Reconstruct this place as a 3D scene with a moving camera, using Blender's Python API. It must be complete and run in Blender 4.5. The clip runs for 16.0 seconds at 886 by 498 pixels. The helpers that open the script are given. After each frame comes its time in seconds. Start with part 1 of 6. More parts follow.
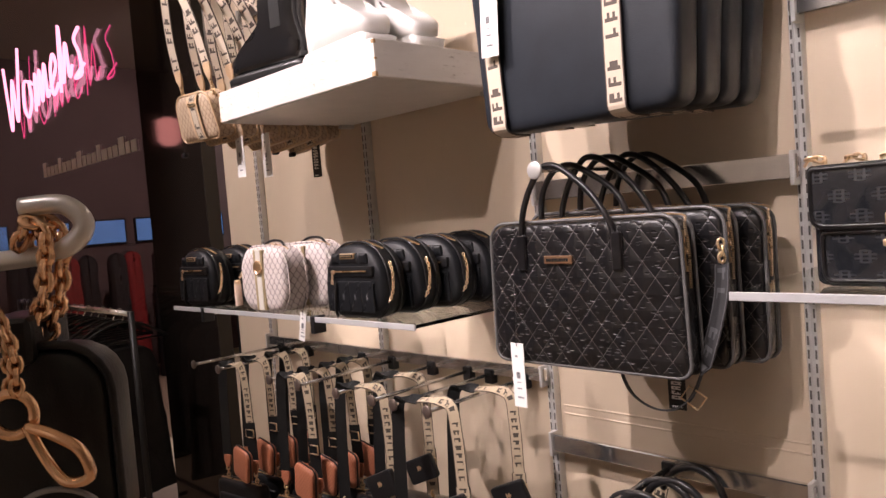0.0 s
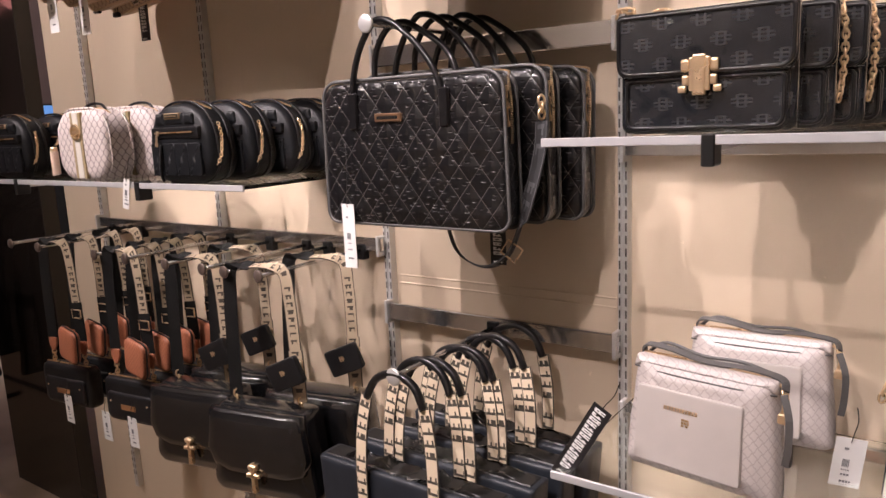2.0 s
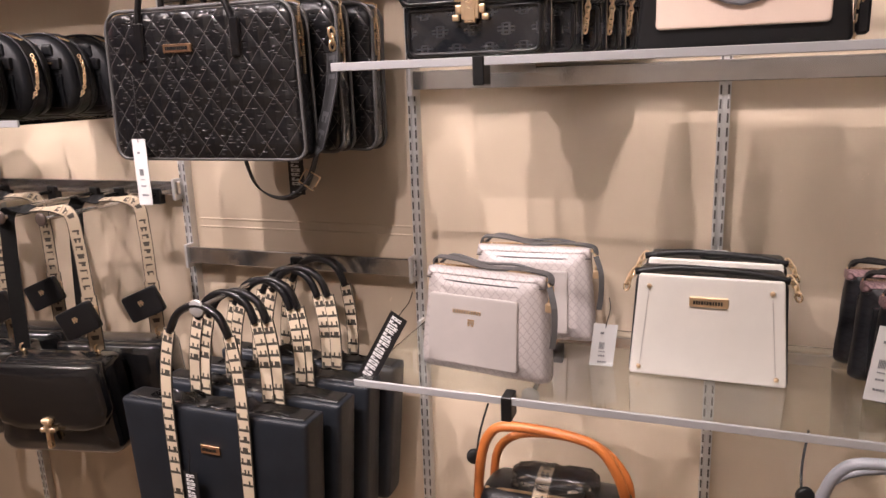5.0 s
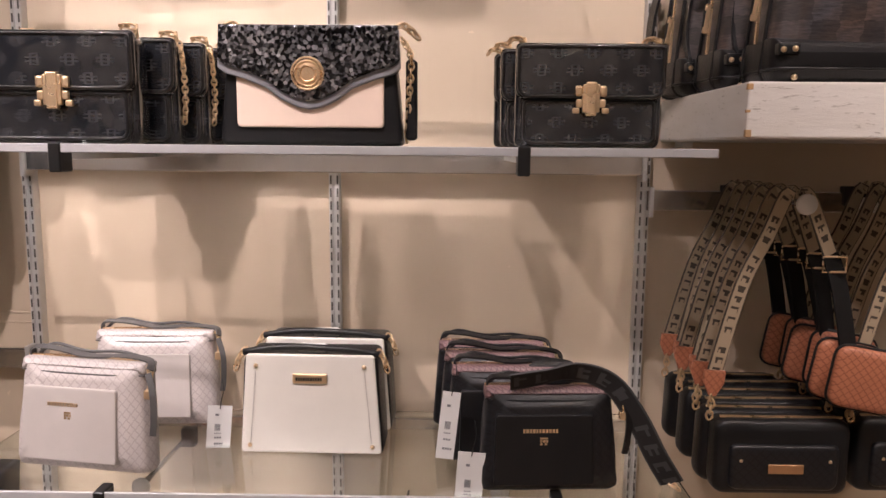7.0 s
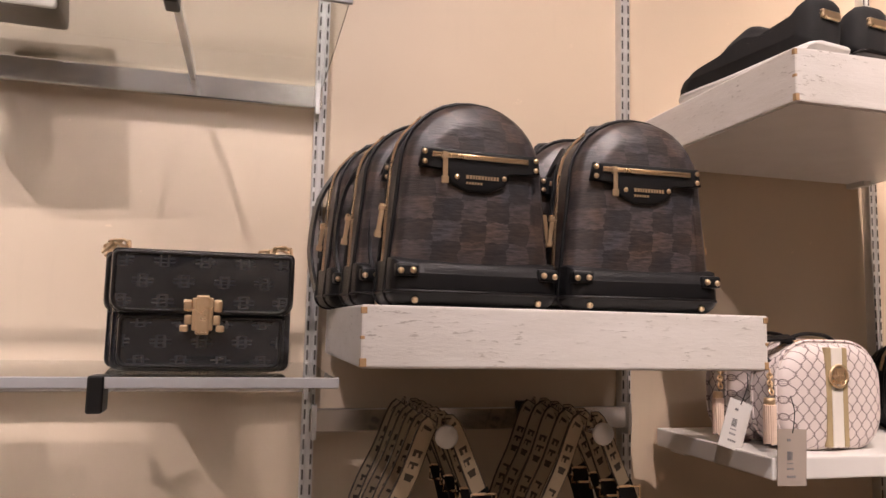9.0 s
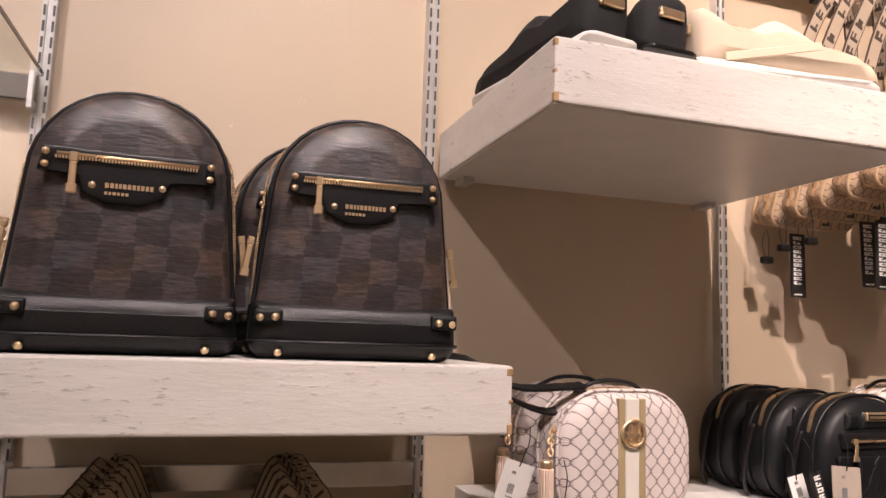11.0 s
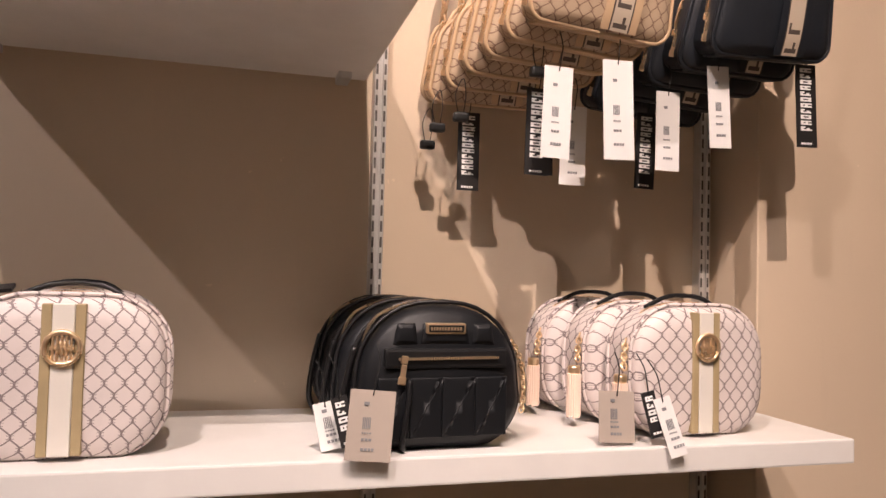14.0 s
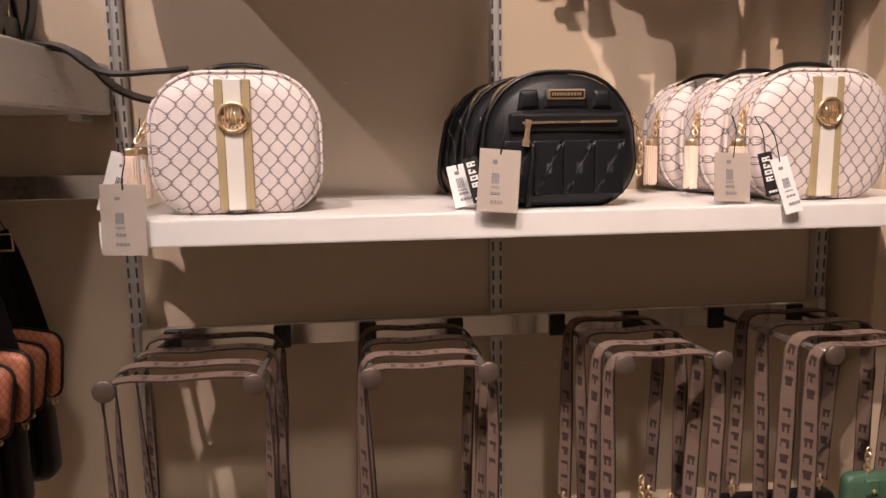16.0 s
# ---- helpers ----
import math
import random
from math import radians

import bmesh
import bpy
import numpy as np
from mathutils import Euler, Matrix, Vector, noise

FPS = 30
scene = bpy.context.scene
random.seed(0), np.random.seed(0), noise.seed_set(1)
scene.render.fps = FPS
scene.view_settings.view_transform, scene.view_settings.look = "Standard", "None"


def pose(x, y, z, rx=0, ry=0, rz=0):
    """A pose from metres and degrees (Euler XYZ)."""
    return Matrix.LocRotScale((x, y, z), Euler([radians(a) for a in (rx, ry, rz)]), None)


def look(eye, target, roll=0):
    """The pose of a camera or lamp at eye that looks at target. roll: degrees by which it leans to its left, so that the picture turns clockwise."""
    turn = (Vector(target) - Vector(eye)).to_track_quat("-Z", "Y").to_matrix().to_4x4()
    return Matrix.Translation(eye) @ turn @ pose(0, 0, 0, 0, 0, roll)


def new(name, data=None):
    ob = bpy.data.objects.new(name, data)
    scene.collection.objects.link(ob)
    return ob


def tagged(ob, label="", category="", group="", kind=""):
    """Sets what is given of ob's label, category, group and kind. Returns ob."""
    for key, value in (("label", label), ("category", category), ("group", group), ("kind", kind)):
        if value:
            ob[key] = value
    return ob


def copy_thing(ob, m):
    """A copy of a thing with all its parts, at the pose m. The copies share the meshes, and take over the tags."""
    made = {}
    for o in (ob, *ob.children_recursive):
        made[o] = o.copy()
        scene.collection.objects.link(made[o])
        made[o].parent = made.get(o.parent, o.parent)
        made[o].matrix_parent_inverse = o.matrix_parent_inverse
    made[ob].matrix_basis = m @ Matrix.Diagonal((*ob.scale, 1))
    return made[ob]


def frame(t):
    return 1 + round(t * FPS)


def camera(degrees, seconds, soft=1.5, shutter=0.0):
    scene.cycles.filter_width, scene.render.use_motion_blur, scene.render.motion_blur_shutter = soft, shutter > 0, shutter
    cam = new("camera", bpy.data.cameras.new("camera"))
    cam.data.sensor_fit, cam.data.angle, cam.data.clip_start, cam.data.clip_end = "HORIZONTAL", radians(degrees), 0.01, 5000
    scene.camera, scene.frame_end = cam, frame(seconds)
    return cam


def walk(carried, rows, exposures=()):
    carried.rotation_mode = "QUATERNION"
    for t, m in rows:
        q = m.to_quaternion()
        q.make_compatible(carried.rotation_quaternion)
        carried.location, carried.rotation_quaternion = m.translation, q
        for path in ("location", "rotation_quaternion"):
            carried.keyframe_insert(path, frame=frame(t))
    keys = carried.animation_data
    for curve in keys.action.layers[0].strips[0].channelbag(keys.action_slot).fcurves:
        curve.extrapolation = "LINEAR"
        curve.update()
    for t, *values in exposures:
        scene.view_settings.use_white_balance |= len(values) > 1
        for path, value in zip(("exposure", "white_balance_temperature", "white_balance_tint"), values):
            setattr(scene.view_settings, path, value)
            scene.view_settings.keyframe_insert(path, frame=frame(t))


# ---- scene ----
cam = camera(62.7, 16.0)
PATH = [
    (0, (-0.126, -1.41, 1.563), (-1.555, -0.014, 1.465), -4.6),
    (0.5, (-0.108, -1.406, 1.54), (-1.515, 0.01, 1.418), -4.2),
    (1, (-0.09, -1.4, 1.494), (-1.356, 0.136, 1.302), -3.2),
    (1.5, (-0.079, -1.379, 1.461), (-1.258, 0.209, 1.163), -2.7),
    (2, (-0.074, -1.372, 1.456), (-1.22, 0.227, 1.097), -2.6),
    (2.5, (-0.072, -1.369, 1.456), (-1.198, 0.235, 1.057), -3.2),
    (3, (-0.07, -1.368, 1.454), (-1.189, 0.235, 1.029), -3.8),
    (3.2, (-0.069, -1.366, 1.455), (-1.18, 0.239, 1.02), -4.0),
    (5.3, (0.016, -1.446, 1.381), (-0.561, 0.409, 0.906), -1.4),
    (5.5, (0.045, -1.439, 1.392), (-0.465, 0.429, 0.893), -1.1),
    (6, (0.137, -1.441, 1.385), (-0.236, 0.461, 0.893), -0.4),
    (6.5, (0.206, -1.44, 1.395), (0.021, 0.496, 0.927), 0.5),
    (7, (0.233, -1.446, 1.413), (0.209, 0.536, 1.141), 0.5),
    (7.5, (0.276, -1.437, 1.425), (0.568, 0.542, 1.416), 0.4),
    (8, (0.424, -1.414, 1.435), (0.781, 0.554, 1.466), 1.7),
    (8.2, (0.455, -1.4, 1.448), (0.838, 0.562, 1.529), 1.5),
    (10.5, (0.676, -1.172, 1.523), (1.315, 0.705, 1.784), 2.2),
    (11, (0.879, -1.204, 1.536), (1.47, 0.69, 1.781), 2.0),
    (11.5, (1.069, -1.23, 1.517), (1.654, 0.668, 1.756), 2.4),
    (12, (1.177, -1.206, 1.503), (1.818, 0.678, 1.709), 2.1),
    (12.5, (1.309, -1.117, 1.495), (2.0, 0.752, 1.662), 3.3),
    (13, (1.412, -1.07, 1.494), (2.098, 0.804, 1.632), 3.1),
    (13.5, (1.515, -1.087, 1.491), (2.09, 0.825, 1.59), 2.7),
    (14, (1.623, -1.16, 1.501), (2.156, 0.766, 1.579), 1.5),
    (14.5, (1.684, -1.24, 1.502), (2.165, 0.7, 1.562), -0.3),
    (15, (1.694, -1.255, 1.494), (2.149, 0.692, 1.553), -1.2),
    (15.5, (1.66, -1.237, 1.449), (2.069, 0.719, 1.374), -1.1),
    (16, (1.596, -1.243, 1.388), (1.819, 0.721, 1.084), -0.8),
]
walk(cam, [(t, look(eye, target, roll)) for t, eye, target, roll in PATH])

# ---- light ----
world = bpy.data.worlds.new("shop_world")
scene.world = world
world.use_nodes = True
world.node_tree.nodes["Background"].inputs[0].default_value = (1.0, 0.86, 0.72, 1)
world.node_tree.nodes["Background"].inputs[1].default_value = 0.05
CEIL = 3.6
# x, y, watts, warmth, aim x, aim z, spread
SPOTS = [(-2.75, -1.7, 260, 0, -2.05, 1.5, 56), (-1.9, -1.85, 340, 0, -1.25, 1.5, 50), (-1.15, -1.7, 240, 0, -0.45, 1.25, 46), (-0.24, -1.75, 128, 0, 0.55, 1.3, 62),
         (0.68, -1.75, 72, 0, 0.3, 1.75, 38), (-0.62, -2.7, 250, 0, -0.85, 1.4, 34), (0.95, -1.55, 215, 0.5, 1.6, 1.5, 56), (1.72, -1.75, 285, 1, 2.42, 1.5, 56)]
# added fill lamps, out of view: x, y, watts, aim y, aim z, spread
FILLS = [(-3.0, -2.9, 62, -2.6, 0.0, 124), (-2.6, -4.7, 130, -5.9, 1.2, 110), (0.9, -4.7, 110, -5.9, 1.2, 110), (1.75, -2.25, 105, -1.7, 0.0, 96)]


def lamp(x, y, watts, target, size, spread, blend, colour=(1.0, 0.885, 0.88)):
    data = bpy.data.lights.new("spot_light", "SPOT")
    data.energy, data.color, data.shadow_soft_size = watts, colour, size
    data.spot_size, data.spot_blend = radians(spread), blend
    ob = new("spot_light", data)
    ob.matrix_world = look((x, y, CEIL - 0.13), target)
    return ob


for sx, sy, sw, warm, ax, az, spread in SPOTS:
    lamp(sx, sy, sw, (ax, 0.0, az), 0.009, spread, 0.85, (1.0, 0.855 - 0.085 * warm, 0.87 - 0.195 * warm))
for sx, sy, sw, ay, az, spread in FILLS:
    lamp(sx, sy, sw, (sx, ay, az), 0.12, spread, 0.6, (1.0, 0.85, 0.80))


# ---- materials ----
def nodes_of(m):
    m.use_nodes = True
    nt = m.node_tree
    return nt, nt.nodes, nt.links, nt.nodes["Principled BSDF"]


def mathn(nt, op, a, b=None, c=None):
    n = nt.nodes.new("ShaderNodeMath")
    n.operation = op
    for i, v in enumerate((a, b, c)):
        if v is None:
            continue
        if isinstance(v, (int, float)):
            n.inputs[i].default_value = v
        else:
            nt.links.new(v, n.inputs[i])
    return n.outputs[0]


def mixc(nt, fac, a, b):
    n = nt.nodes.new("ShaderNodeMix")
    n.data_type = "RGBA"
    for i, v in ((0, fac), (6, a), (7, b)):
        if isinstance(v, tuple):
            n.inputs[i].default_value = (*v, 1) if len(v) == 3 else v
        elif isinstance(v, (int, float)):
            n.inputs[i].default_value = v
        else:
            nt.links.new(v, n.inputs[i])
    return n.outputs[2]


def noisen(nt, vec, scale, detail=4.0, rough=0.55):
    n = nt.nodes.new("ShaderNodeTexNoise")
    n.inputs["Scale"].default_value, n.inputs["Detail"].default_value, n.inputs["Roughness"].default_value = scale, detail, rough
    nt.links.new(vec, n.inputs["Vector"])
    return n.outputs[0]


def coords(nt, kind="Object"):
    return nt.nodes.new("ShaderNodeTexCoord").outputs[kind]


def rampn(nt, fac, lo, hi):
    n = nt.nodes.new("ShaderNodeMapRange")
    n.inputs[1].default_value, n.inputs[2].default_value = lo, hi
    nt.links.new(fac, n.inputs[0])
    return n.outputs[0]


def bumpn(nt, height, strength, dist, under=None):
    n = nt.nodes.new("ShaderNodeBump")
    n.inputs["Strength"].default_value, n.inputs["Distance"].default_value = strength, dist
    nt.links.new(height, n.inputs["Height"])
    if under is not None:
        nt.links.new(under, n.inputs["Normal"])
    return n.outputs[0]


def stuff_mat(name, col, rough=0.5, metal=0.0, var=0.25, scale=14.0, grain=420.0, bump=0.25, dist=0.0006, coat=0.0, alt=None, spec=0.5):
    """A plain surface with two scales of variation, worn gloss and fine relief."""
    m = bpy.data.materials.new(name)
    nt, ns, ln, p = nodes_of(m)
    co = coords(nt)
    big, fine = noisen(nt, co, scale), noisen(nt, co, grain, 2.0)
    dark = alt if alt else tuple(c * (1 - var) for c in col)
    c1 = mixc(nt, rampn(nt, big, 0.35, 0.68), col, dark)
    c2 = mixc(nt, mathn(nt, "MULTIPLY", fine, var * 0.6), c1, tuple(c * 0.6 for c in col))
    ln.new(c2, p.inputs["Base Color"])
    ln.new(mathn(nt, "MULTIPLY_ADD", big, 0.25 * rough, rough * 0.87), p.inputs["Roughness"])
    p.inputs["Metallic"].default_value = metal
    p.inputs["Coat Weight"].default_value = coat
    p.inputs["Specular IOR Level"].default_value = spec
    p.inputs["Coat Roughness"].default_value = 0.08
    if bump:
        ln.new(bumpn(nt, fine, bump, dist), p.inputs["Normal"])
    return m


def lattice(nt, pitch, squash, wid, uvw=None, pillow=False, wave=0.05):
    """Two crossing families of slanting lines with a small kink, as a 0..1 mask."""
    co = uvw if uvw else coords(nt)
    sep = nt.nodes.new("ShaderNodeSeparateXYZ")
    nt.links.new(co, sep.inputs[0])
    u = mathn(nt, "ADD", sep.outputs[0], sep.outputs[1])
    v = mathn(nt, "MULTIPLY", sep.outputs[2], squash)
    kink = mathn(nt, "MULTIPLY", mathn(nt, "SINE", mathn(nt, "MULTIPLY", u, 6.2832 * 2 / pitch)), pitch * wave)
    v = mathn(nt, "ADD", v, kink)
    out = None
    if pillow:
        ds = []
        for sgn in ("ADD", "SUBTRACT"):
            a = mathn(nt, "DIVIDE", mathn(nt, sgn, u, v), pitch)
            ds.append(mathn(nt, "ABSOLUTE", mathn(nt, "SUBTRACT", mathn(nt, "FRACT", a), 0.5)))
        return mathn(nt, "POWER", mathn(nt, "MINIMUM", ds[0], ds[1]), 0.6)
    for sgn in ("ADD", "SUBTRACT"):
        a = mathn(nt, "DIVIDE", mathn(nt, sgn, u, v), pitch)
        d = mathn(nt, "ABSOLUTE", mathn(nt, "SUBTRACT", mathn(nt, "FRACT", a), 0.5))
        line = mathn(nt, "LESS_THAN", d, wid)
        out = line if out is None else mathn(nt, "MAXIMUM", out, line)
    return out


def trellis(nt, pitch, tall, wid):
    """Pointed cells with straight sides and a small cross tick where the sides meet."""
    sep = nt.nodes.new("ShaderNodeSeparateXYZ")
    nt.links.new(coords(nt), sep.inputs[0])
    u = mathn(nt, "DIVIDE", mathn(nt, "ADD", sep.outputs[0], sep.outputs[1]), pitch)
    tri = mathn(nt, "MULTIPLY_ADD", mathn(nt, "PINGPONG", mathn(nt, "DIVIDE", sep.outputs[2], tall), 0.5), 4.0, -1.0)
    c = mathn(nt, "MINIMUM", mathn(nt, "MAXIMUM", mathn(nt, "MULTIPLY", tri, 1.5), -1.0), 1.0)
    near = None
    for amp, off in ((0.25, 0.0), (-0.25, 0.5)):
        a = mathn(nt, "ADD", mathn(nt, "MULTIPLY_ADD", c, amp, u), off)
        d = mathn(nt, "ABSOLUTE", mathn(nt, "SUBTRACT", mathn(nt, "FRACT", a), 0.5))
        near = d if near is None else mathn(nt, "MINIMUM", near, d)
    line = mathn(nt, "LESS_THAN", near, wid)
    edge = mathn(nt, "LESS_THAN", mathn(nt, "ABSOLUTE", mathn(nt, "SUBTRACT", mathn(nt, "ABSOLUTE", tri), 0.74)), 0.055)
    tick = mathn(nt, "MULTIPLY", edge, mathn(nt, "LESS_THAN", near, wid * 2.9))
    return mathn(nt, "MAXIMUM", line, tick)


def monogram_mat(name, base, line, pitch, wid=0.07, rough=0.6, squash=0.9, emboss=0.3, ogee=False):
    m = bpy.data.materials.new(name)
    nt, ns, ln, p = nodes_of(m)
    co = coords(nt)
    mask = trellis(nt, pitch, pitch * 1.28, wid) if ogee else lattice(nt, pitch, squash, wid)
    cloth = noisen(nt, co, 900.0, 2.0)
    worn = mixc(nt, rampn(nt, noisen(nt, co, 18.0), 0.3, 0.75), base, tuple(c * 0.86 for c in base))
    c = mixc(nt, mathn(nt, "MULTIPLY", mask, 0.92), worn, line)
    c = mixc(nt, mathn(nt, "MULTIPLY", cloth, 0.22), c, tuple(x * 0.55 for x in base))
    ln.new(c, p.inputs["Base Color"])
    p.inputs["Roughness"].default_value = rough
    b = bumpn(nt, cloth, 0.3, 0.0004)
    ln.new(bumpn(nt, mask, -emboss, 0.0012, b), p.inputs["Normal"])
    return m


def patent_mat(name, pitch, squash=1.0, quilt=True):
    """Black patent: crinkled gloss, quilted by thin pale stitch lines, with fine glinting specks."""
    m = bpy.data.materials.new(name)
    nt, ns, ln, p = nodes_of(m)
    co = coords(nt)
    big = noisen(nt, co, 9.0)
    tone = mixc(nt, big, (0.004, 0.004, 0.005), (0.010, 0.0095, 0.010))
    p.inputs["Roughness"].default_value = 0.3
    p.inputs["Specular IOR Level"].default_value = 0.3
    p.inputs["Coat Weight"].default_value = 1.0
    p.inputs["Coat Roughness"].default_value = 0.035
    b = bumpn(nt, noisen(nt, co, 17.0, 1.5), 0.8, 0.011)
    if quilt:
        vor = nt.nodes.new("ShaderNodeTexVoronoi")
        vor.inputs["Scale"].default_value = 95.0
        mp = nt.nodes.new("ShaderNodeMapping")
        mp.inputs["Scale"].default_value = (0.55, 0.55, 1.5)
        ln.new(co, mp.inputs["Vector"])
        ln.new(mp.outputs[0], vor.inputs["Vector"])
        b = bumpn(nt, rampn(nt, vor.outputs[0], 0.05, 0.32), 0.9, 0.0028, b)
        b = bumpn(nt, lattice(nt, pitch, squash, 0.05, None, True, 0.0), 0.5, 0.007, b)
        seam = lattice(nt, pitch, squash, 0.013, None, False, 0.0)
        tone = mixc(nt, seam, tone, (0.085, 0.08, 0.078))
    ln.new(tone, p.inputs["Base Color"])
    ln.new(b, p.inputs["Normal"])
    ln.new(b, p.inputs["Coat Normal"])
    return m


def emboss_mat(name, col, pitch, rough=0.2):
    """Smooth dark patent with staggered rows of small raised motifs."""
    m = bpy.data.materials.new(name)
    nt, ns, ln, p = nodes_of(m)
    co = coords(nt)
    p.inputs["Roughness"].default_value = rough
    p.inputs["Coat Weight"].default_value = 1.0
    p.inputs["Coat Roughness"].default_value = 0.06
    sep = nt.nodes.new("ShaderNodeSeparateXYZ")
    ln.new(co, sep.inputs[0])
    v = mathn(nt, "DIVIDE", sep.outputs[2], pitch * 0.52)
    row = mathn(nt, "FLOOR", v)
    u = mathn(nt, "ADD", mathn(nt, "DIVIDE", sep.outputs[0], pitch), mathn(nt, "MULTIPLY", row, 0.5))
    fu = mathn(nt, "ABSOLUTE", mathn(nt, "SUBTRACT", mathn(nt, "FRACT", u), 0.5))
    fv = mathn(nt, "SUBTRACT", mathn(nt, "FRACT", v), 0.5)
    av = mathn(nt, "ABSOLUTE", fv)
    oval = mathn(nt, "ADD", mathn(nt, "POWER", mathn(nt, "DIVIDE", fu, 0.27), 2.0), mathn(nt, "POWER", mathn(nt, "DIVIDE", av, 0.34), 2.0))
    inside = mathn(nt, "LESS_THAN", oval, 1.0)
    bar = mathn(nt, "LESS_THAN", mathn(nt, "ABSOLUTE", mathn(nt, "SUBTRACT", mathn(nt, "FRACT", mathn(nt, "MULTIPLY", fv, 5.0)), 0.5)), 0.24)
    post = mathn(nt, "LESS_THAN", mathn(nt, "ABSOLUTE", mathn(nt, "SUBTRACT", fu, 0.1)), 0.035)
    motif = mathn(nt, "MULTIPLY", inside, mathn(nt, "MAXIMUM", bar, post))
    # Motifs coloured paler to stand in for gloss catching their relief.
    ln.new(mixc(nt, motif, mixc(nt, noisen(nt, co, 8.0), col, tuple(c * 1.8 for c in col)), (0.028, 0.029, 0.032)), p.inputs["Base Color"])
    b = bumpn(nt, noisen(nt, co, 15.0, 1.0), 0.6, 0.010)
    b = bumpn(nt, motif, 1.0, 0.0035, b)
    ln.new(b, p.inputs["Normal"])
    ln.new(b, p.inputs["Coat Normal"])
    return m


def strap_mat(name, base, ink, letter=0.019, margin=0.24):
    """Woven strap with a row of letter-like bars along it and stitched dark edges."""
    m = bpy.data.materials.new(name)
    nt, ns, ln, p = nodes_of(m)
    uv = coords(nt, "UV")
    sep = nt.nodes.new("ShaderNodeSeparateXYZ")
    ln.new(uv, sep.inputs[0])
    u, v = sep.outputs[0], sep.outputs[1]
    cell = mathn(nt, "DIVIDE", v, letter)
    fr, fl = mathn(nt, "FRACT", cell), mathn(nt, "FLOOR", cell)
    wn = nt.nodes.new("ShaderNodeTexWhiteNoise")
    wn.noise_dimensions = "2D"
    comb = nt.nodes.new("ShaderNodeCombineXYZ")
    ln.new(fl, comb.inputs[0])
    ln.new(mathn(nt, "FLOOR", mathn(nt, "MULTIPLY", u, 7.0)), comb.inputs[1])
    ln.new(comb.outputs[0], wn.inputs[0])
    blank = nt.nodes.new("ShaderNodeTexWhiteNoise")
    blank.noise_dimensions = "1D"
    ln.new(mathn(nt, "FLOOR", mathn(nt, "DIVIDE", cell, 1.0)), blank.inputs["W"])
    stem = mathn(nt, "LESS_THAN", mathn(nt, "ABSOLUTE", mathn(nt, "SUBTRACT", fr, 0.28)), 0.12)
    arm = mathn(nt, "MULTIPLY", mathn(nt, "GREATER_THAN", wn.outputs[0], 0.58), mathn(nt, "LESS_THAN", fr, 0.74))
    arm = mathn(nt, "MULTIPLY", arm, mathn(nt, "GREATER_THAN", fr, 0.16))
    inside = mathn(nt, "LESS_THAN", mathn(nt, "ABSOLUTE", mathn(nt, "SUBTRACT", u, 0.5)), 0.5 - margin)
    word = mathn(nt, "LESS_THAN", blank.outputs[0], 0.86)
    mask = mathn(nt, "MULTIPLY", mathn(nt, "MULTIPLY", mathn(nt, "MAXIMUM", stem, arm), inside), word)
    edge = mathn(nt, "GREATER_THAN", mathn(nt, "ABSOLUTE", mathn(nt, "SUBTRACT", u, 0.5)), 0.44)
    mask = mathn(nt, "MAXIMUM", mask, edge)
    weave = noisen(nt, coords(nt), 1100.0, 1.0)
    c = mixc(nt, mask, base, ink)
    c = mixc(nt, mathn(nt, "MULTIPLY", weave, 0.25), c, tuple(x * 0.5 for x in base))
    ln.new(c, p.inputs["Base Color"])
    p.inputs["Roughness"].default_value = 0.75
    ln.new(bumpn(nt, weave, 0.35, 0.0005), p.inputs["Normal"])
    return m


def plaid_mat(name):
    """Dark jacquard with blocks of brushed brown and blue-black."""
    m = bpy.data.materials.new(name)
    nt, ns, ln, p = nodes_of(m)
    co = coords(nt)
    mp = nt.nodes.new("ShaderNodeMapping")
    mp.inputs["Scale"].default_value = (1.0, 1.0, 6.0)
    ln.new(co, mp.inputs["Vector"])
    streak = noisen(nt, mp.outputs[0], 70.0, 3.0)
    sep = nt.nodes.new("ShaderNodeSeparateXYZ")
    ln.new(co, sep.inputs[0])
    jit = mathn(nt, "MULTIPLY_ADD", noisen(nt, co, 95.0, 1.0), 0.016, -0.008)
    bx = mathn(nt, "FLOOR", mathn(nt, "DIVIDE", mathn(nt, "ADD", mathn(nt, "ADD", sep.outputs[0], sep.outputs[1]), jit), 0.034))
    bz = mathn(nt, "FLOOR", mathn(nt, "DIVIDE", mathn(nt, "ADD", sep.outputs[2], mathn(nt, "MULTIPLY", jit, 0.5)), 0.028))
    check = mathn(nt, "MODULO", mathn(nt, "ABSOLUTE", mathn(nt, "ADD", bx, bz)), 2.0)
    mix = mathn(nt, "MULTIPLY", mathn(nt, "MULTIPLY_ADD", check, 0.46, 0.4), mathn(nt, "MULTIPLY_ADD", rampn(nt, streak, 0.3, 0.7), 0.75, 0.35))
    big = rampn(nt, noisen(nt, co, 16.0, 2.0), 0.35, 0.7)
    hue = mixc(nt, big, (0.125, 0.085, 0.066), (0.062, 0.066, 0.08))
    c = mixc(nt, mix, (0.008, 0.008, 0.009), hue)
    ln.new(c, p.inputs["Base Color"])
    p.inputs["Roughness"].default_value = 0.4
    ln.new(bumpn(nt, streak, 0.35, 0.0015), p.inputs["Normal"])
    return m


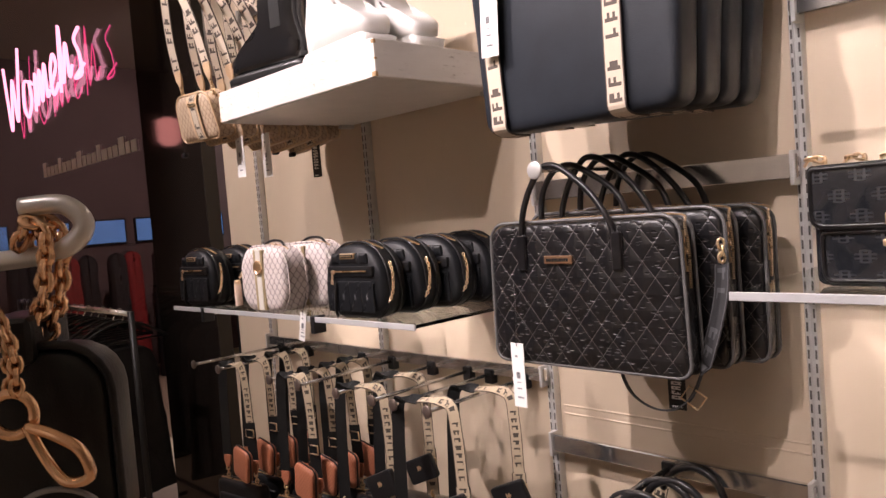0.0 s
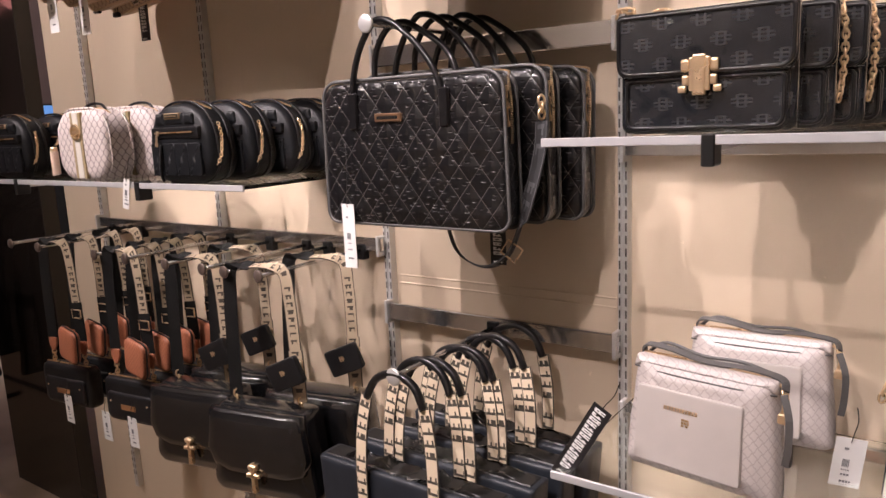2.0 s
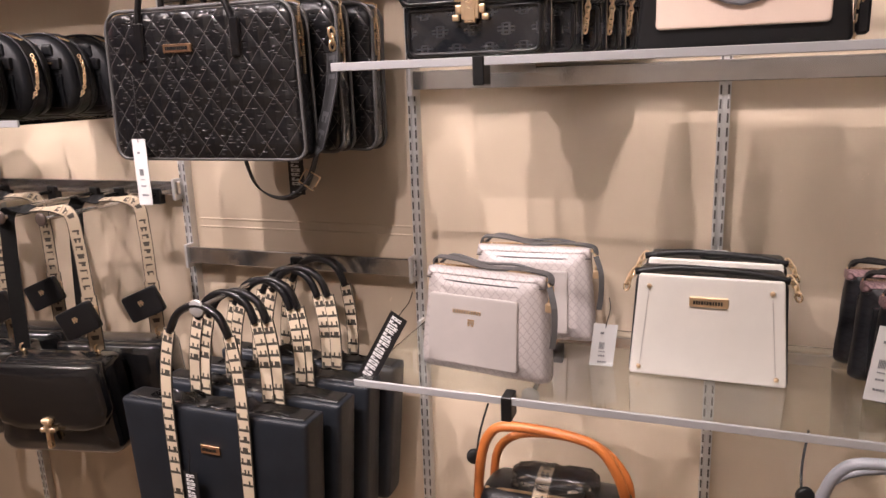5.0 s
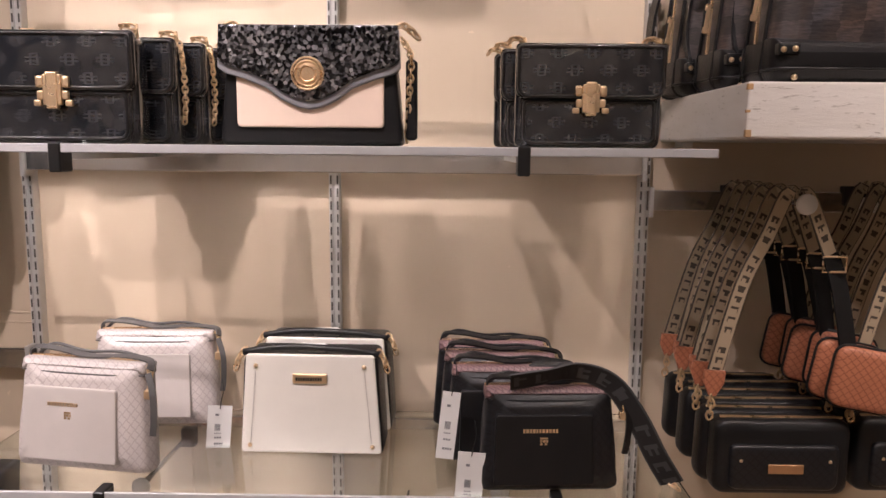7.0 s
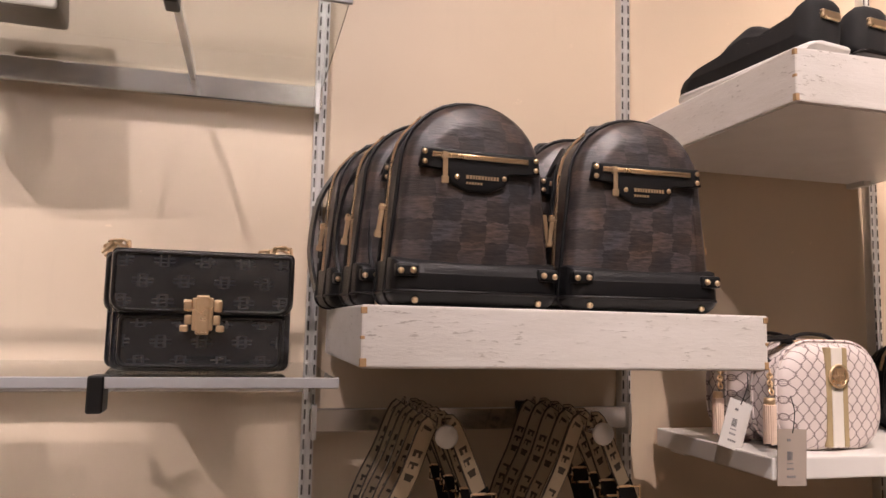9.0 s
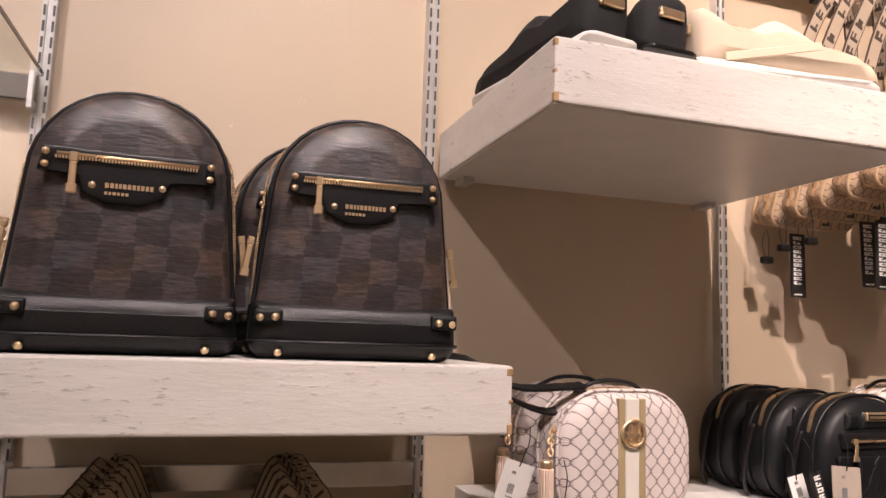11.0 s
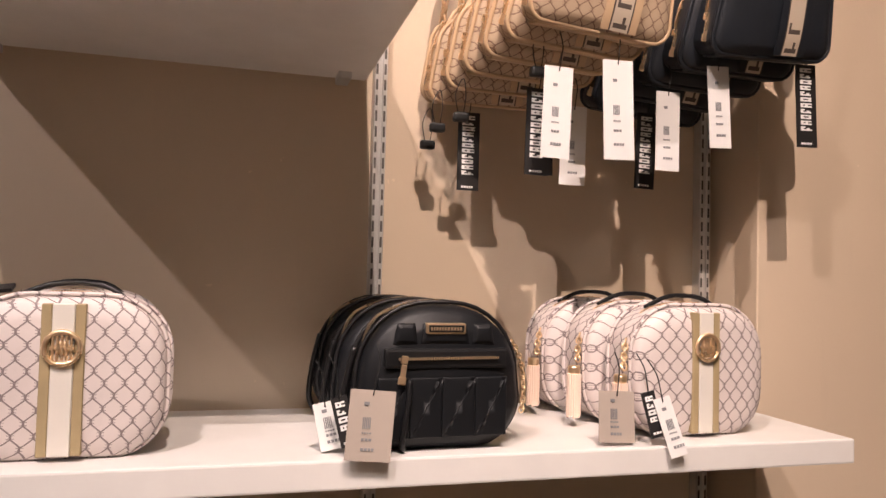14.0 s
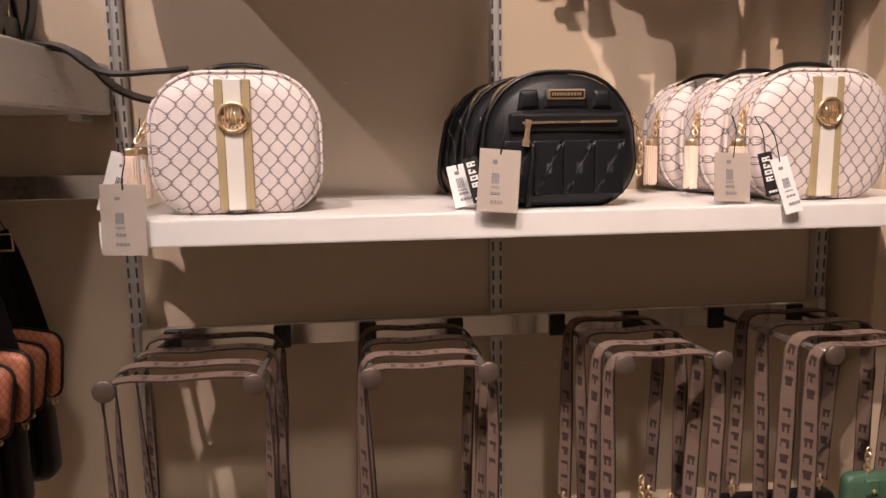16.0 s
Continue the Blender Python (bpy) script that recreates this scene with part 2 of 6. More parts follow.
def white_wood_mat(name):
    """Chalky white paint, chipped to dark specks and streaks along the board."""
    m = bpy.data.materials.new(name)
    nt, ns, ln, p = nodes_of(m)
    co = coords(nt)
    mp = nt.nodes.new("ShaderNodeMapping")
    mp.inputs["Scale"].default_value = (1.0, 1.0, 4.5)
    ln.new(co, mp.inputs["Vector"])
    fleck = noisen(nt, mp.outputs[0], 42.0, 6.0, 0.7)
    patch = noisen(nt, co, 7.0, 3.0)
    mask = mathn(nt, "MULTIPLY", rampn(nt, fleck, 0.585, 0.63), rampn(nt, patch, 0.46, 0.60))
    tone = mixc(nt, rampn(nt, noisen(nt, mp.outputs[0], 8.0), 0.3, 0.8), (0.72, 0.69, 0.655), (0.62, 0.585, 0.54))
    ln.new(mixc(nt, mathn(nt, "MULTIPLY", mask, 0.6), tone, (0.2, 0.16, 0.12)), p.inputs["Base Color"])
    p.inputs["Roughness"].default_value = 0.42
    ln.new(bumpn(nt, fleck, 0.4, 0.0015), p.inputs["Normal"])
    return m


def wall_mat(name, col):
    m = bpy.data.materials.new(name)
    nt, ns, ln, p = nodes_of(m)
    co = coords(nt)
    big = rampn(nt, noisen(nt, co, 1.6, 5.0), 0.3, 0.72)
    c = mixc(nt, big, col, tuple(x * 0.9 for x in col))
    mark = mathn(nt, "GREATER_THAN", noisen(nt, co, 34.0, 3.0, 0.75), 0.735)
    c = mixc(nt, mathn(nt, "MULTIPLY", mark, 0.5), c, tuple(min(1, x * 1.25) for x in col))
    mp = nt.nodes.new("ShaderNodeMapping")
    mp.inputs["Scale"].default_value = (5.0, 1.0, 0.6)
    ln.new(co, mp.inputs["Vector"])
    scuff = rampn(nt, noisen(nt, mp.outputs[0], 6.0, 6.0), 0.6, 0.8)
    c = mixc(nt, mathn(nt, "MULTIPLY", scuff, 0.18), c, tuple(x * 0.7 for x in col))
    ln.new(c, p.inputs["Base Color"])
    p.inputs["Roughness"].default_value = 0.46
    ln.new(bumpn(nt, noisen(nt, co, 160.0, 3.0), 0.12, 0.001), p.inputs["Normal"])
    return m


def sequin_mat(name):
    m = bpy.data.materials.new(name)
    nt, ns, ln, p = nodes_of(m)
    co = coords(nt)
    vor = nt.nodes.new("ShaderNodeTexVoronoi")
    vor.inputs["Scale"].default_value = 210.0
    ln.new(co, vor.inputs["Vector"])
    # A few near-white cells put the sequins' sparkle into the colour.
    ln.new(mixc(nt, mathn(nt, "POWER", vor.outputs[1], 3.5), (0.004, 0.004, 0.005), (0.75, 0.75, 0.8)), p.inputs["Base Color"])
    p.inputs["Metallic"].default_value = 0.7
    p.inputs["Roughness"].default_value = 0.16
    ln.new(bumpn(nt, vor.outputs[1], 1.0, 0.006), p.inputs["Normal"])
    return m


def glow_mat(name, col, power):
    m = bpy.data.materials.new(name)
    nt, ns, ln, p = nodes_of(m)
    p.inputs["Base Color"].default_value = (*col, 1)
    p.inputs["Emission Color"].default_value = (*col, 1)
    p.inputs["Emission Strength"].default_value = power
    return m


def glass_mat(name, tint, rough=0.0):
    m = bpy.data.materials.new(name)
    nt, ns, ln, p = nodes_of(m)
    p.inputs["Base Color"].default_value = (*tint, 1)
    p.inputs["Roughness"].default_value = rough
    p.inputs["Transmission Weight"].default_value = 1.0
    p.inputs["IOR"].default_value = 1.5
    return m


WALL = wall_mat("beige_wall_paint", (0.595, 0.485, 0.358))
TAN_WALL = wall_mat("tan_pillar_paint", (0.62, 0.50, 0.37))
WHITEWOOD = white_wood_mat("chipped_white_paint")
WHITELAM = stuff_mat("white_laminate", (0.73, 0.71, 0.68), 0.3, var=0.06, bump=0.05)
RAWEDGE = stuff_mat("bare_wood_edge", (0.50, 0.31, 0.15), 0.6, var=0.35, scale=60)
STEEL = stuff_mat("brushed_zinc", (0.66, 0.65, 0.63), 0.34, 0.55, var=0.12, scale=30, bump=0.1)
CHROME = stuff_mat("worn_chrome", (0.74, 0.73, 0.72), 0.15, 0.95, var=0.12, scale=25, bump=0.03)
SLOT = stuff_mat("slot_shadow_gap", (0.10, 0.09, 0.08), 0.7)
GOLD = stuff_mat("pale_gold_metal", (0.92, 0.69, 0.44), 0.28, 0.85, var=0.15, bump=0.05)
COPPER = stuff_mat("rose_gold_metal", (0.93, 0.60, 0.38), 0.2, 0.95, var=0.15, bump=0.05)
GLASS = glass_mat("shelf_glass", (0.90, 0.94, 0.92))
EDGE = stuff_mat("satin_shelf_edge", (0.43, 0.43, 0.435), 0.32, var=0.1, bump=0.05)
BLACKPLASTIC = stuff_mat("black_plastic", (0.012, 0.012, 0.012), 0.4, bump=0.1, spec=0.35)
BLACKLEATHER = stuff_mat("black_grained_leather", (0.012, 0.012, 0.013), 0.34, grain=650, bump=0.5, dist=0.0008, var=0.35, spec=0.34)
NAVYLEATHER = stuff_mat("blue_black_leather", (0.020, 0.024, 0.031), 0.4, grain=650, bump=0.5, dist=0.0008, var=0.3, spec=0.35)
SATINBLACK = stuff_mat("black_nylon", (0.008, 0.009, 0.011), 0.46, grain=900, bump=0.4, var=0.35, spec=0.3)
WEBBING = stuff_mat("black_webbing", (0.010, 0.010, 0.010), 0.75, spec=0.25, grain=1200, bump=0.5, dist=0.0008)
PATENTQ = patent_mat("quilted_black_patent", 0.046, 0.8)
PATENT = patent_mat("plain_black_patent", 0.05, 1.0, False)
EMBOSS = emboss_mat("embossed_black_patent", (0.007, 0.008, 0.010), 0.054)
PALEMONO = monogram_mat("pale_pink_lattice_canvas", (0.71, 0.63, 0.60), (0.15, 0.11, 0.11), 0.0215, 0.058, ogee=True)
TANMONO = monogram_mat("tan_lattice_canvas", (0.53, 0.40, 0.275), (0.17, 0.09, 0.06), 0.019, 0.055, ogee=True)
RUSTMONO = monogram_mat("rust_lattice_leather", (0.47, 0.175, 0.095), (0.26, 0.085, 0.045), 0.012, 0.09, 0.45)
GREYMONO = monogram_mat("taupe_embossed_leather", (0.51, 0.46, 0.435), (0.37, 0.33, 0.31), 0.017, 0.08, 0.42, 1.0, 0.8)
DARKMONO = monogram_mat("black_embossed_leather", (0.013, 0.0135, 0.016), (0.004, 0.004, 0.005), 0.016, 0.09, 0.36, 1.0, 0.9)
PLUMMONO = monogram_mat("plum_lattice_band", (0.26, 0.16, 0.16), (0.10, 0.05, 0.055), 0.010, 0.1, 0.45)
TAUPE = stuff_mat("smooth_taupe_leather", (0.46, 0.42, 0.39), 0.4, var=0.08, bump=0.25)
PIPEGREY = stuff_mat("worn_grey_piping", (0.10, 0.096, 0.094), 0.45, var=0.25, bump=0.2)
CREAM = stuff_mat("cream_leather", (0.70, 0.665, 0.60), 0.45, var=0.06, bump=0.3)
BLUSH = stuff_mat("blush_leather", (0.84, 0.66, 0.54), 0.45, var=0.06, bump=0.25)
TANLEATHER = stuff_mat("tan_leather", (0.62, 0.44, 0.27), 0.45, var=0.15, bump=0.3)
OLIVESTRIPE = stuff_mat("olive_gold_braid", (0.40, 0.31, 0.17), 0.6, var=0.2, bump=0.4)
ORANGE = stuff_mat("orange_leather", (0.50, 0.15, 0.035), 0.4, var=0.2, bump=0.3)
GREYLEATHER = stuff_mat("grey_leather", (0.28, 0.28, 0.30), 0.4, var=0.2, bump=0.3)
GREEN = stuff_mat("bottle_green_leather", (0.06, 0.13, 0.08), 0.45, var=0.25, bump=0.3)
PLAID = plaid_mat("brushed_dark_jacquard")
SEQUIN = sequin_mat("black_sequins")
CARD = stuff_mat("white_card", (0.72, 0.71, 0.69), 0.6, var=0.04, bump=0.05)
GREYCARD = stuff_mat("grey_brown_card", (0.40, 0.34, 0.29), 0.6, var=0.06, bump=0.05)
INK = stuff_mat("grey_print", (0.25, 0.25, 0.26), 0.6, bump=0)
BLACKCARD = stuff_mat("black_card", (0.015, 0.014, 0.014), 0.45, var=0.1, bump=0.05)
WHITEINK = stuff_mat("white_print", (0.80, 0.80, 0.78), 0.6, var=0.03, bump=0)
STRAPTEXT = strap_mat("cream_lettered_strap", (0.47, 0.375, 0.26), (0.035, 0.028, 0.022), 0.017)
KNOB = stuff_mat("dull_brown_metal", (0.17, 0.13, 0.11), 0.4, 0.6)
STRAPDARK = strap_mat("dark_lettered_strap", (0.17, 0.112, 0.085), (0.030, 0.016, 0.013), 0.024)
STRAPWHITE = strap_mat("white_lettered_band", (0.58, 0.49, 0.38), (0.05, 0.035, 0.03), 0.026, 0.16)
STRAPBLACK = strap_mat("black_tone_on_tone_strap", (0.020, 0.020, 0.021), (0.075, 0.075, 0.078), 0.034, 0.2)
ZEBRA = strap_mat("cream_black_lettered_handle", (0.70, 0.58, 0.42), (0.012, 0.011, 0.010), 0.023, 0.08)
PLASTICBAG = glass_mat("clear_plastic_wrap", (0.93, 0.94, 0.96), 0.25)
BLACKGLASS = stuff_mat("black_gloss_panel", (0.018, 0.014, 0.012), 0.06, var=0.3, scale=3, bump=0.02)
WINDOWGLASS = glass_mat("smoked_shop_window", (0.55, 0.45, 0.45))
REDCLOTH = stuff_mat("red_cloth", (0.30, 0.02, 0.02), 0.8, var=0.3, bump=0.3)
REFLECTBLUE = glow_mat("blue_reflection_glow", (0.10, 0.24, 0.55), 0.9)
NEONREFLECT = glow_mat("pink_neon_reflection", (1.0, 0.10, 0.33), 1.1)
NEONCORE = glow_mat("white_pink_neon_core", (1.0, 0.40, 0.58), 1.9)
PINKLAMP = glow_mat("pink_lamp_glow", (1.0, 0.35, 0.32), 3.0)
BULB = glow_mat("warm_lamp_glow", (1.0, 0.85, 0.65), 40.0)
DOWNGLOW = glow_mat("added_downlight_glow", (1.0, 0.87, 0.72), 12.0)
FLOORMAT = stuff_mat("pale_timber_floor", (0.58, 0.45, 0.33), 0.35, var=0.2, scale=3, grain=120)
CEILMAT = stuff_mat("dull_white_ceiling", (0.62, 0.57, 0.50), 0.8, var=0.06, scale=2)
ROOMWALL = stuff_mat("pale_back_wall", (0.66, 0.60, 0.54), 0.7, var=0.3, scale=2)
DARKSPACE = stuff_mat("dark_wall", (0.13, 0.085, 0.08), 0.7, var=0.25, scale=2)
BOOTBLACK = stuff_mat("black_boot_gloss", (0.012, 0.012, 0.013), 0.16, var=0.3, bump=0.1, coat=0.6)
BOOTWHITE = stuff_mat("white_boot_leather", (0.74, 0.72, 0.69), 0.4, var=0.06, bump=0.2)
BEIGESHOE = stuff_mat("beige_suede", (0.70, 0.58, 0.44), 0.7, var=0.1, bump=0.3)
CLOTH = stuff_mat("black_cloth", (0.012, 0.012, 0.013), 0.85, var=0.3, bump=0.4)


# ---- mesh tools ----
def mesh_ob(name, verts, faces, mat, parent=None, label="", uvs=None, smooth=True):
    me = bpy.data.meshes.new(name)
    me.from_pydata([tuple(v) for v in verts], [], faces)
    if uvs:
        lay = me.uv_layers.new(name="UVMap")
        for loop in me.loops:
            lay.data[loop.index].uv = uvs[loop.vertex_index]
    if smooth:
        me.shade_smooth()
    me.materials.append(mat)
    ob = new(name, me)
    if parent is not None:
        ob.parent = parent
    if label:
        ob["label"] = label
    return ob


def part(name, bm, mat, parent=None, label="", smooth=False):
    me = bpy.data.meshes.new(name)
    bmesh.ops.recalc_face_normals(bm, faces=bm.faces)
    bm.to_mesh(me)
    bm.free()
    if smooth:
        me.polygons.foreach_set("use_smooth", [True] * len(me.polygons))
    me.materials.append(mat)
    ob = new(name, me)
    if parent is not None:
        ob.parent = parent
    if label:
        ob["label"] = label
    return ob


def thing(name, label, category, group="", kind="", at=None):
    ob = tagged(new(name), label, category, group, kind)
    ob.empty_display_size = 0.05
    if at is not None:
        ob.matrix_basis = at
    return ob


def add_box(bm, x0, x1, y0, y1, z0, z1, bev=0.0, seg=1, turn=None):
    g = bmesh.new()
    bmesh.ops.create_cube(g, size=1.0, matrix=Matrix.Translation(((x0 + x1) / 2, (y0 + y1) / 2, (z0 + z1) / 2)) @ Matrix.Diagonal((x1 - x0, y1 - y0, z1 - z0, 1)))
    if bev:
        bmesh.ops.bevel(g, geom=list(g.edges), offset=bev, segments=seg, affect="EDGES", profile=0.6)
    if turn is not None:
        bmesh.ops.transform(g, matrix=turn, verts=g.verts)
    vs = [bm.verts.new(v.co) for v in g.verts]
    for f in g.faces:
        bm.faces.new([vs[v.index] for v in f.verts])
    g.free()
    return bm


def boxp(name, dims, mat, parent=None, label="", bev=0.002, seg=1, turn=None):
    return part(name, add_box(bmesh.new(), *dims, bev, seg, turn), mat, parent, label)


def rrect(w, h, rb, rt, n=5, taper=1.0, z0=0.0):
    """Outline in x and z of a rounded block standing on z0; taper: top width over bottom width."""
    pts = []
    for cx, cz, r, a0 in ((w / 2 - rb, z0 + rb, rb, -90), (w / 2 * taper - rt, z0 + h - rt, rt, 0), (-w / 2 * taper + rt, z0 + h - rt, rt, 90), (-w / 2 + rb, z0 + rb, rb, 180)):
        for i in range(n + 1):
            a = radians(a0 + 90 * i / n)
            pts.append((cx + r * math.cos(a), cz + r * math.sin(a)))
    return pts


def puff(name, pts, y0, y1, r, mat, parent=None, label="", bulge=0.004, dent=0.0, seed=0):
    """A soft slab: an outline pulled through y0..y1 with rounded rims and swollen faces."""
    rng = random.Random(seed)
    n = len(pts)
    xs, zs = [p[0] for p in pts], [p[1] for p in pts]
    cx, cz = (min(xs) + max(xs)) / 2, (min(zs) + max(zs)) / 2
    step = max(max(xs) - min(xs), max(zs) - min(zs)) / 9

    def inset(k):
        return [(cx + (x - cx) * (1 - k / hw), cz + (z - cz) * (1 - k / hh)) for x, z in pts]
    hw, hh = (max(xs) - min(xs)) / 2, (max(zs) - min(zs)) / 2

    def swell(x, z):
        return bulge * max(0.0, 1 - ((x - cx) / hw) ** 2) * max(0.0, 1 - ((z - cz) / hh) ** 2)
    fine = []
    for i in range(n):
        a, b = pts[i], pts[(i + 1) % n]
        k = max(1, int(math.hypot(b[0] - a[0], b[1] - a[1]) / step))
        fine += [(a[0] + (b[0] - a[0]) * j / k, a[1] + (b[1] - a[1]) * j / k) for j in range(k)]
    pts, n = fine, len(fine)
    rings = []
    prof = [(0.0, 1.0), (0.13, 0.5), (0.45, 0.13), (1.0, 0.0)]
    for a, k in prof:
        rings.append((y0 + a * r, inset(k * r)))
    rings.append(((y0 + y1) / 2, inset(-0.15 * bulge)))
    for a, k in reversed(prof):
        rings.append((y1 - a * r, inset(k * r)))
    verts, faces = [], []
    for y, ring in rings:
        verts += [(x + rng.uniform(-dent, dent), y + rng.uniform(-dent, dent), z) for x, z in ring]
    for j in range(len(rings) - 1):
        for i in range(n):
            a, b = j * n + i, j * n + (i + 1) % n
            faces.append((a, b, b + n, a + n))
    for face_ring, y, sgn in ((rings[0][1], y0, -1), (rings[-1][1], y1, 1)):
        base = 0 if sgn < 0 else (len(rings) - 1) * n
        prev = base
        for s in (0.95, 0.86, 0.72, 0.52, 0.28):
            st = len(verts)
            verts += [(cx + (x - cx) * s, y + sgn * swell(cx + (x - cx) * s, cz + (z - cz) * s) + rng.uniform(-dent, dent), cz + (z - cz) * s) for x, z in face_ring]
            for i in range(n):
                q = (prev + i, st + i, st + (i + 1) % n, prev + (i + 1) % n)
                faces.append(q if sgn < 0 else q[::-1])
            prev = st
        verts.append((cx, y + sgn * bulge, cz))
        for i in range(n):
            q = (prev + i, len(verts) - 1, prev + (i + 1) % n)
            faces.append(q if sgn < 0 else q[::-1])
    return mesh_ob(name, verts, [f[::-1] for f in faces], mat, parent, label)


def smooth_path(pts, k=5):
    out = []
    P = [Vector(p) for p in pts]
    for i in range(len(P) - 1):
        p0, p1, p2, p3 = P[max(i - 1, 0)], P[i], P[i + 1], P[min(i + 2, len(P) - 1)]
        for j in range(k):
            t = j / k
            out.append(0.5 * ((2 * p1) + (p2 - p0) * t + (2 * p0 - 5 * p1 + 4 * p2 - p3) * t * t + (3 * p1 - p0 - 3 * p2 + p3) * t ** 3))
    out.append(P[-1])
    return out


def tube_data(pts, r, n=8, closed=False):
    pts = [Vector(p) for p in pts]
    verts, faces = [], []
    m = len(pts)
    nrm = None
    for i in range(m):
        a = pts[i - 1] if (i > 0 or closed) else pts[0]
        b = pts[(i + 1) % m] if (i < m - 1 or closed) else pts[-1]
        t = (b - a).normalized()
        if nrm is None:
            nrm = t.orthogonal().normalized()
        nrm = (nrm - t * nrm.dot(t)).normalized()
        bi = t.cross(nrm)
        rr = r[i] if isinstance(r, (list, tuple)) else r
        for j in range(n):
            a2 = 2 * math.pi * j / n
            verts.append(pts[i] + nrm * rr * math.cos(a2) + bi * rr * math.sin(a2))
    last = m if closed else m - 1
    for i in range(last):
        for j in range(n):
            a, b = i * n + j, i * n + (j + 1) % n
            c, d = ((i + 1) % m) * n + (j + 1) % n, ((i + 1) % m) * n + j
            faces.append((a, b, c, d))
    if not closed:
        faces.append(tuple(range(n - 1, -1, -1)))
        faces.append(tuple((m - 1) * n + j for j in range(n)))
    return verts, faces


def tube(name, pts, r, mat, parent=None, label="", n=8, closed=False):
    v, f = tube_data(pts, r, n, closed)
    return mesh_ob(name, v, f, mat, parent, label)


def tubes(name, paths, r, mat, parent=None, label="", n=6, closed=False):
    V, F = [], []
    for pts in paths:
        v, f = tube_data(pts, r, n, closed)
        F += [tuple(i + len(V) for i in q) for q in f]
        V += v
    return mesh_ob(name, V, F, mat, parent, label)


def ribbon(name, pts, width, thick, side, mat, parent=None, label=""):
    """A flat strap along a path, with its own length in metres as v."""
    pts = [Vector(p) for p in pts]
    verts, faces, uvs = [], [], []
    run = 0.0
    m = len(pts)
    for i in range(m):
        t = (pts[min(i + 1, m - 1)] - pts[max(i - 1, 0)]).normalized()
        s = Vector(side[i] if isinstance(side, list) else side)
        s = (s - t * s.dot(t)).normalized()
        nn = t.cross(s)
        if i:
            run += (pts[i] - pts[i - 1]).length
        for a, b in ((-1, -1), (1, -1), (1, 1), (-1, 1)):
            verts.append(pts[i] + s * a * width / 2 + nn * b * thick / 2)
            uvs.append(((a + 1) / 2, run))
    for i in range(m - 1):
        for j in range(4):
            faces.append((i * 4 + j, i * 4 + (j + 1) % 4, i * 4 + 4 + (j + 1) % 4, i * 4 + 4 + j))
    faces += [(3, 2, 1, 0), tuple((m - 1) * 4 + j for j in range(4))]
    return mesh_ob(name, verts, faces, mat, parent, label, uvs, smooth=False)


def chain(name, pts, size, mat, parent=None, label="", wire=0.16):
    """Interlocked oval links along a path."""
    P = smooth_path(pts, 6)
    step = size * 0.78
    V, F = [], []
    run, nxt, k = 0.0, 0.0, 0
    for i in range(1, len(P)):
        seg = P[i] - P[i - 1]
        L = seg.length
        while nxt <= run + L and L > 1e-9:
            c = P[i - 1] + seg * ((nxt - run) / L)
            t = seg.normalized()
            a = t.orthogonal().normalized()
            b = t.cross(a)
            side = (a * math.cos(k * 1.45) + b * math.sin(k * 1.45))
            loop = [c + t * size * 0.62 * math.cos(q) + side * size * 0.40 * math.sin(q) for q in [2 * math.pi * z / 8 for z in range(8)]]
            v, f = tube_data(loop, size * wire, 5, True)
            F += [tuple(z + len(V) for z in q) for q in f]
            V += v
            nxt += step
            k += 1
        run += L
    return mesh_ob(name, V, F, mat, parent, label)


def bars(name, x0, z0, rows, y, mat, parent, label=""):
    """Rows of small raised marks standing in for print: (dz, height, [widths and gaps])."""
    bm = bmesh.new()
    for dz, h, ws in rows:
        x = x0
        for i, w in enumerate(ws):
            if i % 2 == 0:
                add_box(bm, x, x + w, y - 0.0006, y, z0 + dz, z0 + dz + h)
            x += w
    return tagged(part(name, bm, mat, parent, label), kind="stuff")


def word(n, w, gap, seed):
    rng = random.Random(seed)
    out = []
    for i in range(n):
        out += [w * rng.uniform(0.75, 1.2), gap]
    return out


def disc(name, centre, axis, r, depth, mat, parent, label="", n=20):
    c, a = Vector(centre), Vector(axis).normalized()
    pts = [c, c + a * depth * 0.25, c + a * depth * 0.75, c + a * depth]
    return tube(name, pts, [r * 0.88, r, r, r * 0.88], mat, parent, label, n)


def rivets(name, places, r, mat, parent, label="", axis=(0, -1, 0)):
    """Round studs, each a part of its own on one shared mesh."""
    a = Vector(axis)
    v, f = tube_data([a * 0, a * r * 0.5, a * r * 0.9], [r, r * 0.85, r * 0.35], 8)
    me = None
    for p in places:
        if me is None:
            ob = mesh_ob(name, v, f, mat, parent, label)
            me = ob.data
        else:
            ob = new(name, me)
            ob.parent = parent
            if label:
                ob["label"] = label
        ob.location = p


def zipline(name, pts, mat, parent, label=""):
    """A run of zip teeth."""
    P = smooth_path(pts, 4)
    bm = bmesh.new()
    run, nxt = 0.0, 0.0
    for i in range(1, len(P)):
        seg = P[i] - P[i - 1]
        while nxt <= run + seg.length and seg.length > 1e-9:
            c = P[i - 1] + seg * ((nxt - run) / seg.length)
            m = Matrix.Translation(c) @ seg.to_track_quat("X", "Z").to_matrix().to_4x4()
            add_box(bm, -0.0009, 0.0009, -0.0028, 0.0028, -0.0015, 0.0015, 0, 1, m)
            nxt += 0.003
        run += seg.length
    return tagged(part(name, bm, mat, parent, label), kind="stuff")


